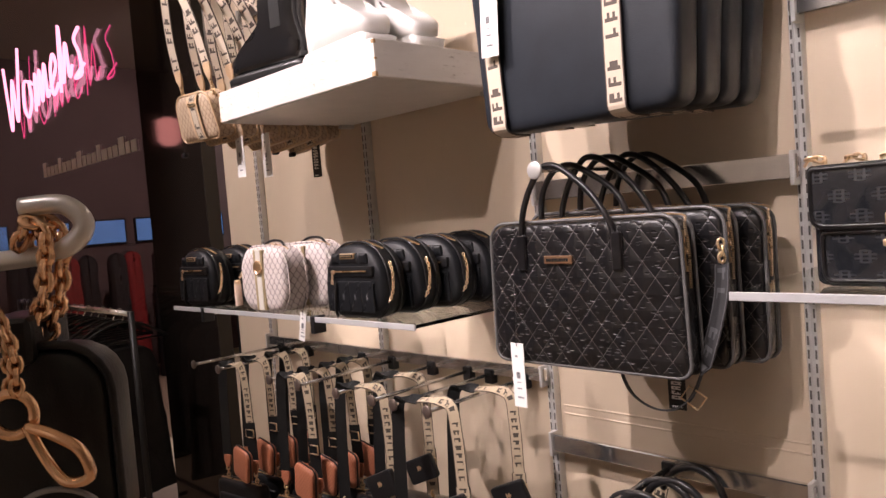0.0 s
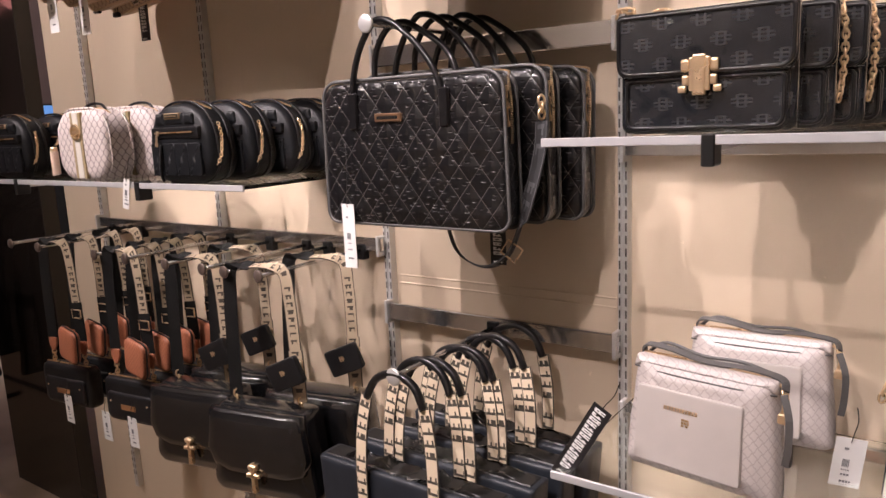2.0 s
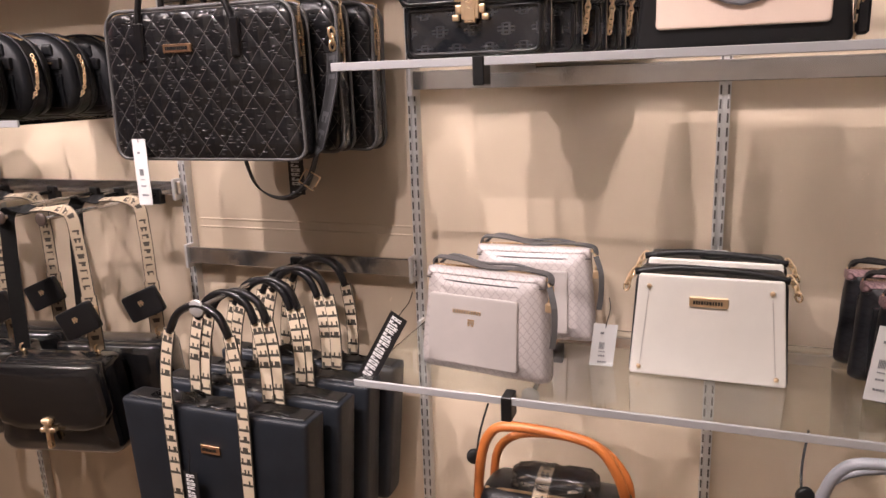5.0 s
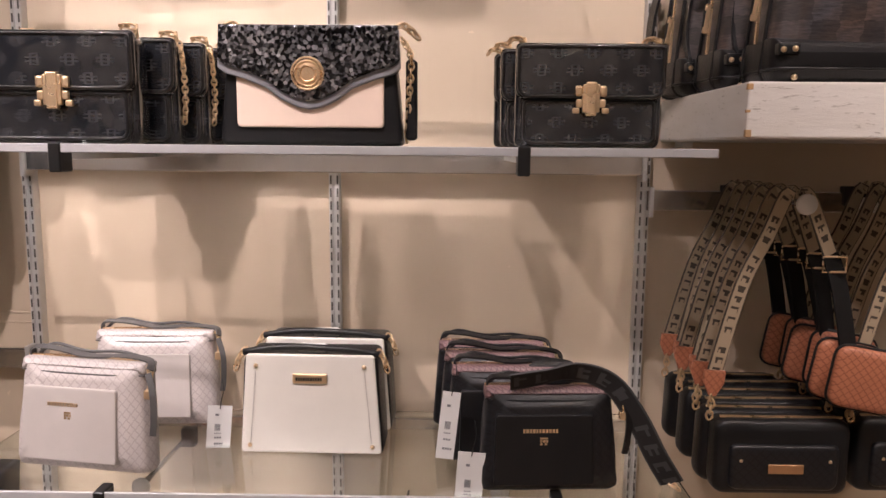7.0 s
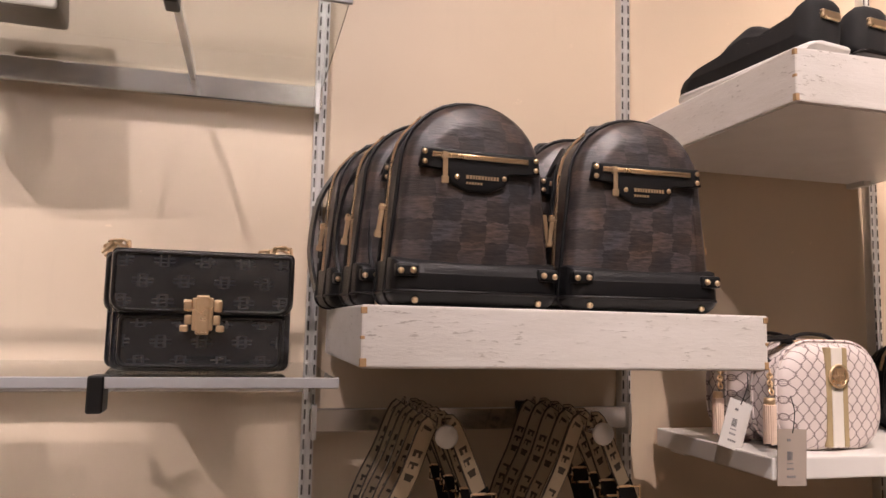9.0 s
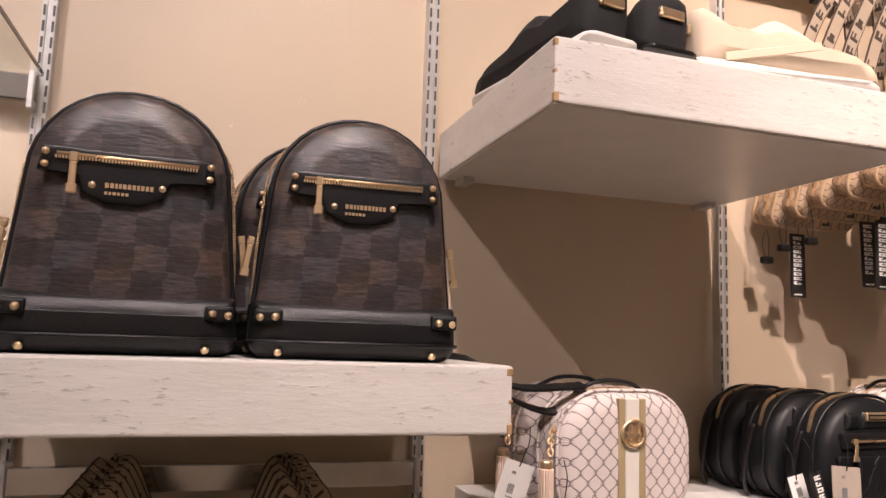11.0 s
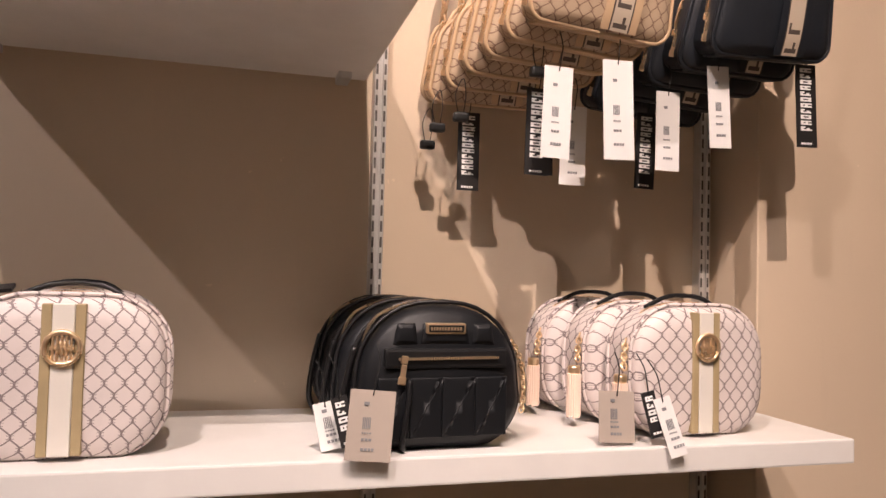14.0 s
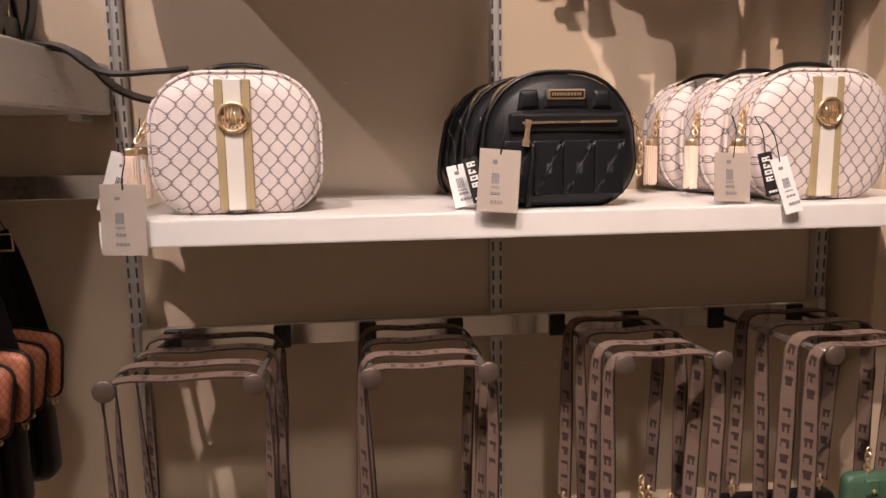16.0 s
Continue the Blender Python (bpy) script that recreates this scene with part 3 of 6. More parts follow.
def zip_pull(name, top, mat, parent, length=0.026, lean=0.0):
    x, y, z = top
    bm = bmesh.new()
    m = Matrix.Translation(top) @ pose(0, 0, 0, 0, lean, 0)
    add_box(bm, -0.004, 0.004, -0.003, 0.003, -0.004, 0.006, 0.001, 1, m)
    add_box(bm, -0.0035, 0.0035, -0.0045, -0.0025, -length, -0.004, 0.001, 1, m)
    add_box(bm, -0.005, 0.005, -0.0048, -0.0022, -length - 0.006, -length + 0.004, 0.0012, 1, m)
    return part(name, bm, mat, parent)


def swing_tag(label, at, w=0.045, h=0.085, card=None, string=0.05, band=None, printed=True, group="price tags"):
    """A card tag that hangs from a string; its top edge is at the origin."""
    t = thing("price_tag", label, "price tag", group, at=at)
    dark = card is BLACKCARD
    face = boxp("card", (-w / 2, w / 2, -0.0006, 0.0006, -h, 0), card or CARD, t, bev=0)
    if printed and not dark:
        rows = [(-h * 0.22, 0.004, [0.006]), (-h * 0.55, 0.013, [0.0012, 0.0008] * 5), (-h * 0.62, 0.002, word(4, 0.002, 0.001, 3)), (-h * 0.72, 0.003, word(3, 0.003, 0.001, 5)), (-h * 0.86, 0.0035, word(4, 0.003, 0.001, 6))]
        bars("print", -w * 0.18, 0.0, rows, -0.0008, INK, face, "grey barcode and small print")
    if dark:
        rows = []
        for i in range(int((h - 0.02) / 0.0088)):
            z, full = -0.012 - i * 0.0088, w * 0.58 * random.Random(i).uniform(0.85, 1.0)
            rows += [(z, 0.0021, [full]), (z + 0.0021, 0.002, [w * 0.13, w * (0.1 + 0.08 * (i % 3)), w * 0.13]), (z + 0.0041, 0.0021, [full * (0.4 if i % 3 == 1 else 1.0)])]
        bars("print", -w * 0.3, 0.0, rows, -0.0008, WHITEINK, face, "white block letters drawn as bars")
        bars("small_print", -w * 0.3, 0.0, [(-h + 0.004, 0.003, word(5, 0.003, 0.001, 2))], -0.0008, WHITEINK, face)
    tube("string", smooth_path([(0, -0.0012, -0.006), (0.001, -0.003, 0.01), (0.004, 0.0, string * 0.6), (0, 0.004, string)], 3), 0.0008, BLACKPLASTIC, t, "black string")
    return t


# ---- the room ----
def slab(name, label, dims, mat, cat="wall", bev=0.0):
    return tagged(boxp(name, dims, mat, None, label, bev=bev), label, cat, kind="structure")


slab("floor", "pale worn timber shop floor", (-9.0, 5.0, -6.0, 4.0, -0.1, 0.0), FLOORMAT, "floor")
slab("ceiling", "dull white shop ceiling", (-9.0, 5.0, -6.0, 4.0, CEIL, CEIL + 0.1), CEILMAT, "ceiling")
slab("wall_north", "beige painted display wall with scuffs", (-2.775, 2.462, 0.010, 0.16, 0.0, CEIL), WALL)
slab("wall_pillar", "tan painted pillar beside the shelves", (2.462, 5.0, -0.12, 0.16, 0.0, CEIL), TAN_WALL, bev=0.002)
slab("wall_south", "plain pale back wall of the shop", (-9.0, 5.0, -6.1, -6.0, 0.0, CEIL), ROOMWALL)
slab("wall_east", "plain pale end wall of the shop", (5.0, 5.1, -6.0, 0.16, 0.0, CEIL), ROOMWALL)
slab("wall_west", "plain dark end wall of the shop", (-9.1, -9.0, -6.0, 4.0, 0.0, CEIL), DARKSPACE)
slab("wall_far", "dark wall of the space behind the window", (-9.0, -2.6, 3.9, 4.0, 0.0, CEIL), DARKSPACE)
slab("wall_return", "dark end wall behind the gloss panel", (-2.775, -2.70, 0.16, 3.9, 0.0, CEIL), DARKSPACE)
slab("gloss_panel", "black gloss panel at the end of the wall", (-3.31, -2.777, -0.08, -0.02, 0.0, CEIL), BLACKGLASS, "panel", 0.003)
slab("window_1", "smoked glass shop window with reflections", (-9.0, -3.314, -0.02, 0.0, 0.62, CEIL), WINDOWGLASS, "window")
for tz in (1.072, 1.052):
    slab("trim", "thin beige moulding line on the wall", (-1.2, -0.63, 0.0085, 0.012, tz - 0.003, tz + 0.003), WALL, "trim", 0.002)

XUP = [-2.5, -1.86, -1.22, -0.61, 0.0, 0.61, 1.22, 1.83, 2.435]


def upright():
    t = thing("slotted_upright", "zinc slotted shelf upright fixed to the wall", "shelf upright", "slotted uprights")
    bm = bmesh.new()
    for x0, x1 in ((-0.0105, -0.0028), (0.0028, 0.0105)):
        add_box(bm, x0, x1, -0.012, 0.0115, 0.15, CEIL - 0.05, 0.001)
    part("post", bm, STEEL, t)
    boxp("channel", (-0.0028, 0.0028, -0.0095, 0.0115, 0.15, CEIL - 0.05), STEEL, t, "recessed centre channel", 0)
    # Dark slips on the face stand in for the shade inside the slots.
    bm = bmesh.new()
    z = 0.2
    while z < CEIL - 0.1:
        for x in (-0.0066, 0.0066):
            add_box(bm, x - 0.0017, x + 0.0017, -0.0126, -0.0118, z, z + 0.017)
        z += 0.0254
    tagged(part("slot_strip", bm, SLOT, t, "rows of dark slips standing in for shaded slots"), kind="stuff")
    return t


UP = upright()
for ux in XUP[1:]:
    copy_thing(UP, pose(ux, 0, 0))
UP.matrix_basis = pose(XUP[0], 0, 0)


def rail(x0, x1, z0, z1):
    t = thing("display_rail", "chrome hanging rail clipped to the uprights", "rail", "chrome rails", at=pose(x0, 0, z0))
    L, h = x1 - x0, z1 - z0
    boxp("bar", (0.0, L, -0.034, -0.020, 0.0, h), CHROME, t, bev=0.002)
    for x in (0.004, L - 0.012):
        boxp("bracket", (x, x + 0.008, -0.04, -0.0125, -0.012, h + 0.006), STEEL, t, "zinc end bracket", 0.001)
    return t


for a in ((-2.5, -1.22, 1.135, 1.168), (-1.22, -0.61, 1.575, 1.620), (-1.22, -0.61, 0.968, 1.008), (-0.61, 0.61, 1.366, 1.404), (0.61, 1.22, 1.298, 1.338),
          (1.22, 2.435, 1.045, 1.083), (0.0, 0.61, 1.862, 1.902), (-0.61, 0.0, 1.862, 1.902), (-0.61, 0.61, 0.842, 0.866), (1.83, 2.435, 2.30, 2.34), (-2.5, -1.86, 2.30, 2.34), (-1.22, -0.61, 2.2, 2.24)):
    rail(*a)


def hook(x, z, y1=-0.36, rise=0.0, cap=0.016, end=None):
    t = thing("display_hook", "straight chrome display hook with a round end", "hook", "display hooks", at=pose(x, 0, z))
    tube("arm", [(0, -0.034, 0), (0, y1, rise)], 0.0048, CHROME, t)
    disc("end_cap", (0, y1, rise), (0, -1, 0), cap, 0.006, end or STEEL, t, "flat metal disc")
    boxp("bracket", (-0.014, 0.014, -0.040, -0.018, -0.024, 0.014), BLACKPLASTIC, t, "black plastic bracket", 0.002)
    return t


def thick_shelf(x0, x1, y0, z0, z1, label, mat=WHITEWOOD, chips=True):
    t = thing("thick_shelf", label, "shelf", at=pose(x0, 0, z0))
    W, h = x1 - x0, z1 - z0
    plank = boxp("board", (0, W, y0, -0.013, 0, h), mat, t, bev=0.003, seg=2)
    if chips:
        rng = random.Random(int(x0 * 100))
        for cx in (0.0, W):
            s = 1 if cx == 0 else -1
            for zz, k in ((h - 0.011, 0.010), (0.0008, 0.013), (h * 0.45, 0.005)):
                a, b = cx - s * 0.0007, cx + s * k * rng.uniform(0.4, 1)
                boxp("chip", (min(a, b), max(a, b), y0 - 0.0007, y0 + 0.006, zz, zz + k * 0.8), RAWEDGE, plank, "bare wood where the paint has chipped", 0.0005)
        boxp("underside", (0.004, W - 0.004, y0 + 0.006, -0.016, -0.0015, 0.001), WHITELAM, t, "plain smooth underside", bev=0)
    for x in (0.03, W - 0.05):
        boxp("bracket", (x, x + 0.02, -0.06, -0.0125, -0.012, 0.004), STEEL, t, "zinc shelf bracket", 0.001)
    return t


thick_shelf(-1.95, -1.285, -0.43, 1.855, 1.935, "thick white-painted shelf with worn edges carrying boots")
thick_shelf(0.634, 1.208, -0.432, 1.432, 1.508, "thick white-painted shelf with chipped corners carrying backpacks")
thick_shelf(1.238, 1.806, -0.465, 1.813, 1.893, "thick white-painted shelf with scuffed front carrying shoes")
thick_shelf(1.285, 2.445, -0.34, 1.260, 1.294, "long smooth white shelf carrying camera bags", WHITELAM, False)


def glass_shelf(x0, x1, y0, z, clips, arms=True):
    t = thing("glass_shelf", "clear glass shelf with a satin front edge", "shelf", "glass shelves", at=pose(x0, 0, z))
    W = x1 - x0
    boxp("pane", (0.003, W - 0.003, y0 + 0.003, -0.014, -0.008, 0), GLASS, t, "clear glass pane", 0.001).visible_shadow = False
    lip = boxp("front_edge", (0, W, y0 - 0.003, y0 + 0.002, -0.0115, 0.0015), EDGE, t, "satin grey edge strip", 0.001)
    for c in clips:
        boxp("clip", (c - x0 - 0.009, c - x0 + 0.009, y0 - 0.006, y0 + 0.03, -0.040, 0.003), BLACKPLASTIC, lip, "black plastic clip", 0.002)
    for c in clips if arms else ():
        boxp("arm", (c - x0 - 0.004, c - x0 + 0.004, y0 + 0.03, -0.036, -0.022, -0.0085), STEEL, t, "zinc shelf arm", 0.0005)
    return t


glass_shelf(-0.59, 0.615, -0.386, 1.415, (-0.345, 0.336))
glass_shelf(-0.585, 0.612, -0.386, 0.880, (-0.31, 0.40), False)
glass_shelf(-0.59, 0.615, -0.386, 1.914, (-0.345, 0.39))
glass_shelf(-2.40, -1.25, -0.41, 1.335, (-1.62, -2.2))

# ceiling spots
for sx, sy in [q[:2] for q in SPOTS]:
    t = thing("ceiling_spot", "small black ceiling spot lamp, lit", "spot lamp", "ceiling spots", at=pose(sx, sy, CEIL - 0.08))
    tube("stem", [(0, 0, 0.08), (0, 0, 0.03)], 0.012, BLACKPLASTIC, t)
    V, F = tube_data([(0, 0, 0.04), (0, 0.012, -0.02)], 0.04, 14)
    mesh_ob("housing", V, F[:-2] + F[-2:-1], BLACKPLASTIC, t)
    disc("lens", (0, 0.008, -0.008), (0, 0.05, -0.2), 0.034, 0.004, BULB, t, "glowing warm lens")
# Made-up downlights: discs at the fill lamps, six more for glints on gloss.
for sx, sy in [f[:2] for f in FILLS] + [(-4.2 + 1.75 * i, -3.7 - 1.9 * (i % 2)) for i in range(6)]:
    t = thing("added_downlight", "added round ceiling downlight, out of view, lit", "ceiling lamp", "ceiling downlights", at=pose(sx, sy, CEIL))
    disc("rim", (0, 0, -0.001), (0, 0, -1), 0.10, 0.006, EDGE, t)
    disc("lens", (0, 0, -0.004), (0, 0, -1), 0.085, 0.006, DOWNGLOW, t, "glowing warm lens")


# ---- bags on the shelves ----
def quilted_bag(label, tags=True):
    """Black nylon camera bag; front face at y = 0, standing on z = 0."""
    t = thing("camera_bag", label, "handbag", "black quilted camera bags")
    puff("body", rrect(0.208, 0.172, 0.058, 0.088, 8, 0.97), 0.0, 0.085, 0.020, SATINBLACK, t, bulge=0.006)
    for i, y in enumerate((0.022, 0.055)):
        o = [(x, y, z) for x, z in rrect(0.213, 0.176, 0.059, 0.089, 8, 0.97)]
        tube("piping", o, 0.0028, BLACKLEATHER, t, "black leather piping", 6, True)
    zipline("top_zip", [(-0.095, 0.038, 0.11), (-0.075, 0.038, 0.158), (0, 0.038, 0.178), (0.075, 0.038, 0.158)], GOLD, t, "pale gold zip")
    boxp("pocket_band", (-0.075, 0.08, -0.0085, 0.004, 0.098, 0.122), BLACKLEATHER, t, "black leather pocket band", 0.004, 2)
    zipline("pocket_zip", [(-0.058, -0.0095, 0.110), (0.066, -0.0095, 0.111)], GOLD, t, "pale gold zip")
    zip_pull("zip_pull", (-0.052, -0.009, 0.108), GOLD, t, 0.022, 8)
    plate = boxp("name_plate", (-0.026, 0.024, -0.0095, 0.002, 0.139, 0.152), GOLD, t, "thin gold name plate with a black centre", 0.0015)
    boxp("plate_fill", (-0.023, 0.021, -0.0102, 0, 0.1415, 0.1495), BLACKPLASTIC, plate, "", 0)
    bars("lettering", -0.021, 0.1435, [(0, 0.004, word(11, 0.0026, 0.0012, 4))], -0.0104, GOLD, plate, "gold letters as small bars")
    xs = [-0.082, -0.043, -0.003, 0.039, 0.080]
    for a, b in zip(xs, xs[1:]):
        for tri in ([(a, 0.016), (b, 0.088), (a, 0.088)], [(a, 0.016), (b, 0.016), (b, 0.088)]):
            gx, gz = sum(q[0] for q in tri) / 3, sum(q[1] for q in tri) / 3
            puff("quilt_panel", [(gx + (x - gx) * 0.972, gz + (z - gz) * 0.972) for x, z in tri], -0.0072, 0.002, 0.0014, SATINBLACK, t, bulge=0.0012)
    for a, b in ((-0.064, -0.034), (-0.032, 0.031), (0.033, 0.063)):
        puff("quilt_panel", [(a, 0.126), (b, 0.126), (b - 0.004, 0.151), (a + 0.004, 0.151)], -0.0055, 0.003, 0.004, SATINBLACK, t, bulge=0.002)
    chain("side_chain", [(0.102, 0.03, 0.125), (0.113, 0.026, 0.10), (0.114, 0.02, 0.06), (0.108, 0.012, 0.04)], 0.008, GOLD, t, "hanging gold chain")
    tube("leather_pull", smooth_path([(-0.045, -0.008, 0.085), (-0.046, -0.011, 0.06), (-0.052, -0.010, 0.02), (-0.05, -0.006, 0.004)], 3), 0.0035, BLACKLEATHER, t, "black leather zip pull", 6)
    tube("strap", smooth_path([(-0.10, 0.045, 0.12), (-0.108, 0.05, 0.08), (-0.112, 0.055, 0.03), (-0.10, 0.06, 0.004)], 4), 0.004, BLACKLEATHER, t, "thin black strap", 6)
    return t


def pale_bag(label, tassel=True):
    t = thing("camera_bag", label, "handbag", "pale lattice camera bags")
    puff("body", rrect(0.208, 0.175, 0.058, 0.068, 7), 0.0, 0.085, 0.015, PALEMONO, t, bulge=0.005)
    for y in (0.014, 0.07):
        tube("piping", [(x, y, z) for x, z in rrect(0.212, 0.178, 0.059, 0.07, 7)], 0.0026, PALEMONO, t, "pale canvas piping", 6, True)
    boxp("centre_stripe", (-0.011, 0.011, -0.0072, 0.003, 0.006, 0.168), CREAM, t, "cream leather stripe", 0.001)
    for x in (-0.0165, 0.0165):
        boxp("braid", (x - 0.0052, x + 0.0052, -0.0066, 0.003, 0.006, 0.168), OLIVESTRIPE, t, "olive gold braid", 0.001)
    disc("emblem_boss", (0, -0.007, 0.121), (0, -1, 0), 0.0075, 0.003, GOLD, t, "gold ring emblem with bars")
    ring = tube("emblem_ring", [(0.0175 * math.cos(a), -0.0095, 0.121 + 0.0175 * math.sin(a)) for a in [2 * math.pi * i / 20 for i in range(20)]], 0.0028, GOLD, t, "gold ring", 6, True)
    bm = bmesh.new()
    for x in (-0.009, -0.0045, 0.0, 0.0045, 0.009):
        add_box(bm, x - 0.0012, x + 0.0012, -0.0115, -0.007, 0.108, 0.134, 0.0006)
    add_box(bm, -0.012, 0.012, -0.011, -0.007, 0.119, 0.123, 0.0006)
    tagged(part("emblem_bar", bm, GOLD, ring, "gold monogram bars"), kind="stuff")
    zipline("top_zip", [(-0.098, 0.042, 0.115), (-0.07, 0.042, 0.166), (0, 0.042, 0.180), (0.07, 0.042, 0.166), (0.098, 0.042, 0.12)], GOLD, t, "gold zip")
    tube("top_loop", smooth_path([(-0.06, 0.05, 0.172), (-0.02, 0.052, 0.188), (0.03, 0.05, 0.187), (0.055, 0.045, 0.172)], 4), 0.0035, BLACKLEATHER, t, "black top loop", 6)
    chain("side_chain", [(-0.103, 0.03, 0.125), (-0.112, 0.02, 0.11), (-0.118, 0.01, 0.095)], 0.010, GOLD, t, "gold side chain")
    if tassel:
        bm = bmesh.new()
        rng = random.Random(5)
        for i in range(16):
            a = 2 * math.pi * i / 16
            x, y = 0.008 * math.cos(a), 0.008 * math.sin(a)
            add_box(bm, -0.127 + x - 0.0022, -0.127 + x + 0.0022, 0.004 + y - 0.0016, 0.004 + y + 0.0016, 0.012 + rng.uniform(0, 0.004), 0.075, 0.0006)
        part("tassel", bm, BLUSH, t, "blush leather tassel")
        disc("tassel_cap", (-0.127, 0.004, 0.074), (0, 0, 1), 0.009, 0.012, GOLD, t, "gold tassel cap", 12)
    return t


def stack(maker, labels, places):
    """Build one bag and copy it to the further places."""
    first = maker(labels[0])
    out = [first]
    for i, p in enumerate(places[1:]):
        c = copy_thing(first, p)
        c["label"] = labels[min(i + 1, len(labels) - 1)]
        out.append(c)
    first.matrix_basis = places[0]
    return out


ZR, ZL = 1.2945, 1.3365
QL = ["black quilted nylon camera bag with gold zip pocket", "black quilted nylon camera bag standing behind another"]
PL = ["pale pink lattice camera bag with cream stripe and gold emblem", "pale pink lattice camera bag with tassel behind another"]
stack(quilted_bag, QL, [pose(1.862, -0.315, ZR, 0, 0, 3), pose(1.850, -0.222, ZR, 0, 0, 5), pose(1.840, -0.128, ZR, 0, 0, 4),
                        pose(-1.475, -0.395, ZL, 0, 0, 3), pose(-1.455, -0.30, ZL, 0, 0, 2), pose(-1.43, -0.205, ZL, 0, 0, 5), pose(-1.41, -0.112, ZL, 0, 0, 1), pose(-2.29, -0.385, ZL, 0, 0, 4), pose(-2.26, -0.28, ZL, 0, 0, 6)])
stack(pale_bag, PL, [pose(1.443, -0.298, ZR, 0, 0, 2), pose(1.425, -0.20, ZR, 0, 0, -3), pose(2.233, -0.298, ZR, 0, 0, 3), pose(2.212, -0.200, ZR, 0, 0, 5), pose(2.19, -0.105, ZR, 0, 0, 4),
                     pose(-1.865, -0.400, ZL, 0, 0, 3), pose(-1.82, -0.30, ZL, 0, 0, 8)])


def flap_bag(label):
    """Black patent flap bag; front at y = 0."""
    t = thing("flap_bag", label, "handbag", "black patent flap bags")
    puff("body", rrect(0.242, 0.166, 0.012, 0.014, 3), 0.012, 0.058, 0.008, EMBOSS, t, bulge=0.002)
    puff("front_panel", rrect(0.226, 0.085, 0.016, 0.010, 4), 0.004, 0.018, 0.005, EMBOSS, t, bulge=0.002)
    puff("flap", rrect(0.246, 0.092, 0.020, 0.008, 5, z0=0.079), -0.004, 0.014, 0.006, EMBOSS, t, bulge=0.002)
    tube("flap_piping", [(x, -0.0035, z) for x, z in rrect(0.236, 0.080, 0.017, 0.006, 4, z0=0.085)], 0.0034, PATENT, t, "raised patent piping", 6, True)
    tube("panel_piping", [(x, 0.003, z) for x, z in rrect(0.214, 0.068, 0.013, 0.006, 4, z0=0.008)], 0.0032, PATENT, t, "raised patent piping", 6, True)
    for sz in (0.0818, 0.1665):
        bm = bmesh.new()
        for i in range(44):
            x = -0.116 + i * 0.0054
            add_box(bm, x, x + 0.003, -0.0048, -0.0035, sz, sz + 0.001)
        tagged(part("stitching", bm, PIPEGREY, t, "pale stitches"), kind="stuff")
    bm = bmesh.new()
    for s in (-1, 1):
        add_box(bm, min(s * 0.006, s * 0.014), max(s * 0.006, s * 0.014), -0.012, -0.003, 0.058, 0.104, 0.002, 2)
        add_box(bm, min(s * 0.014, s * 0.026), max(s * 0.014, s * 0.026), -0.011, -0.003, 0.084, 0.102, 0.004, 2)
        add_box(bm, min(s * 0.014, s * 0.024), max(s * 0.014, s * 0.024), -0.011, -0.003, 0.066, 0.080, 0.003, 2)
        add_box(bm, min(s * 0.018, s * 0.030), max(s * 0.018, s * 0.030), -0.010, -0.003, 0.056, 0.066, 0.003, 2)
    add_box(bm, -0.009, 0.009, -0.014, -0.003, 0.052, 0.108, 0.003, 2)
    part("clasp", bm, GOLD, t, "gold monogram clasp")
    for x in (-0.112, 0.112):
        chain("chain_end", [(x, 0.03, 0.166), (x + 0.004, 0.028, 0.178), (x - 0.012, 0.022, 0.181), (x - 0.022, 0.03, 0.174)], 0.013, GOLD, t, "gold chain link")
    return t


def slim_bag(label):
    """The same kind of bag seen from its edge, packed behind the front one."""
    t = flap_bag(label)
    chain("side_chain", [(0.122, 0.03, 0.165), (0.129, 0.02, 0.13), (0.128, 0.03, 0.08), (0.124, 0.035, 0.04)], 0.011, GOLD, t, "gold chain down the side")
    return t


SG = 1.4166
FL = ["black embossed patent flap bag with gold clasp", "black patent flap bag packed behind another"]
SMALLER = Matrix.Diagonal((0.94, 1.0, 0.93, 1.0))
stack(flap_bag, FL, [pose(-0.376, -0.318, SG), pose(0.444, -0.300, SG) @ SMALLER, pose(0.425, -0.236, SG, 0, 0, -2) @ SMALLER, pose(0.418, -0.170, SG, 0, 0, -1) @ SMALLER])
stack(slim_bag, FL[1:] , [pose(-0.34, -0.252, SG, 0, 0, 3), pose(-0.31, -0.192, SG, 0, 0, 2), pose(-0.285, -0.132, SG, 0, 0, 4), pose(-0.26, -0.074, SG, 0, 0, 2)])


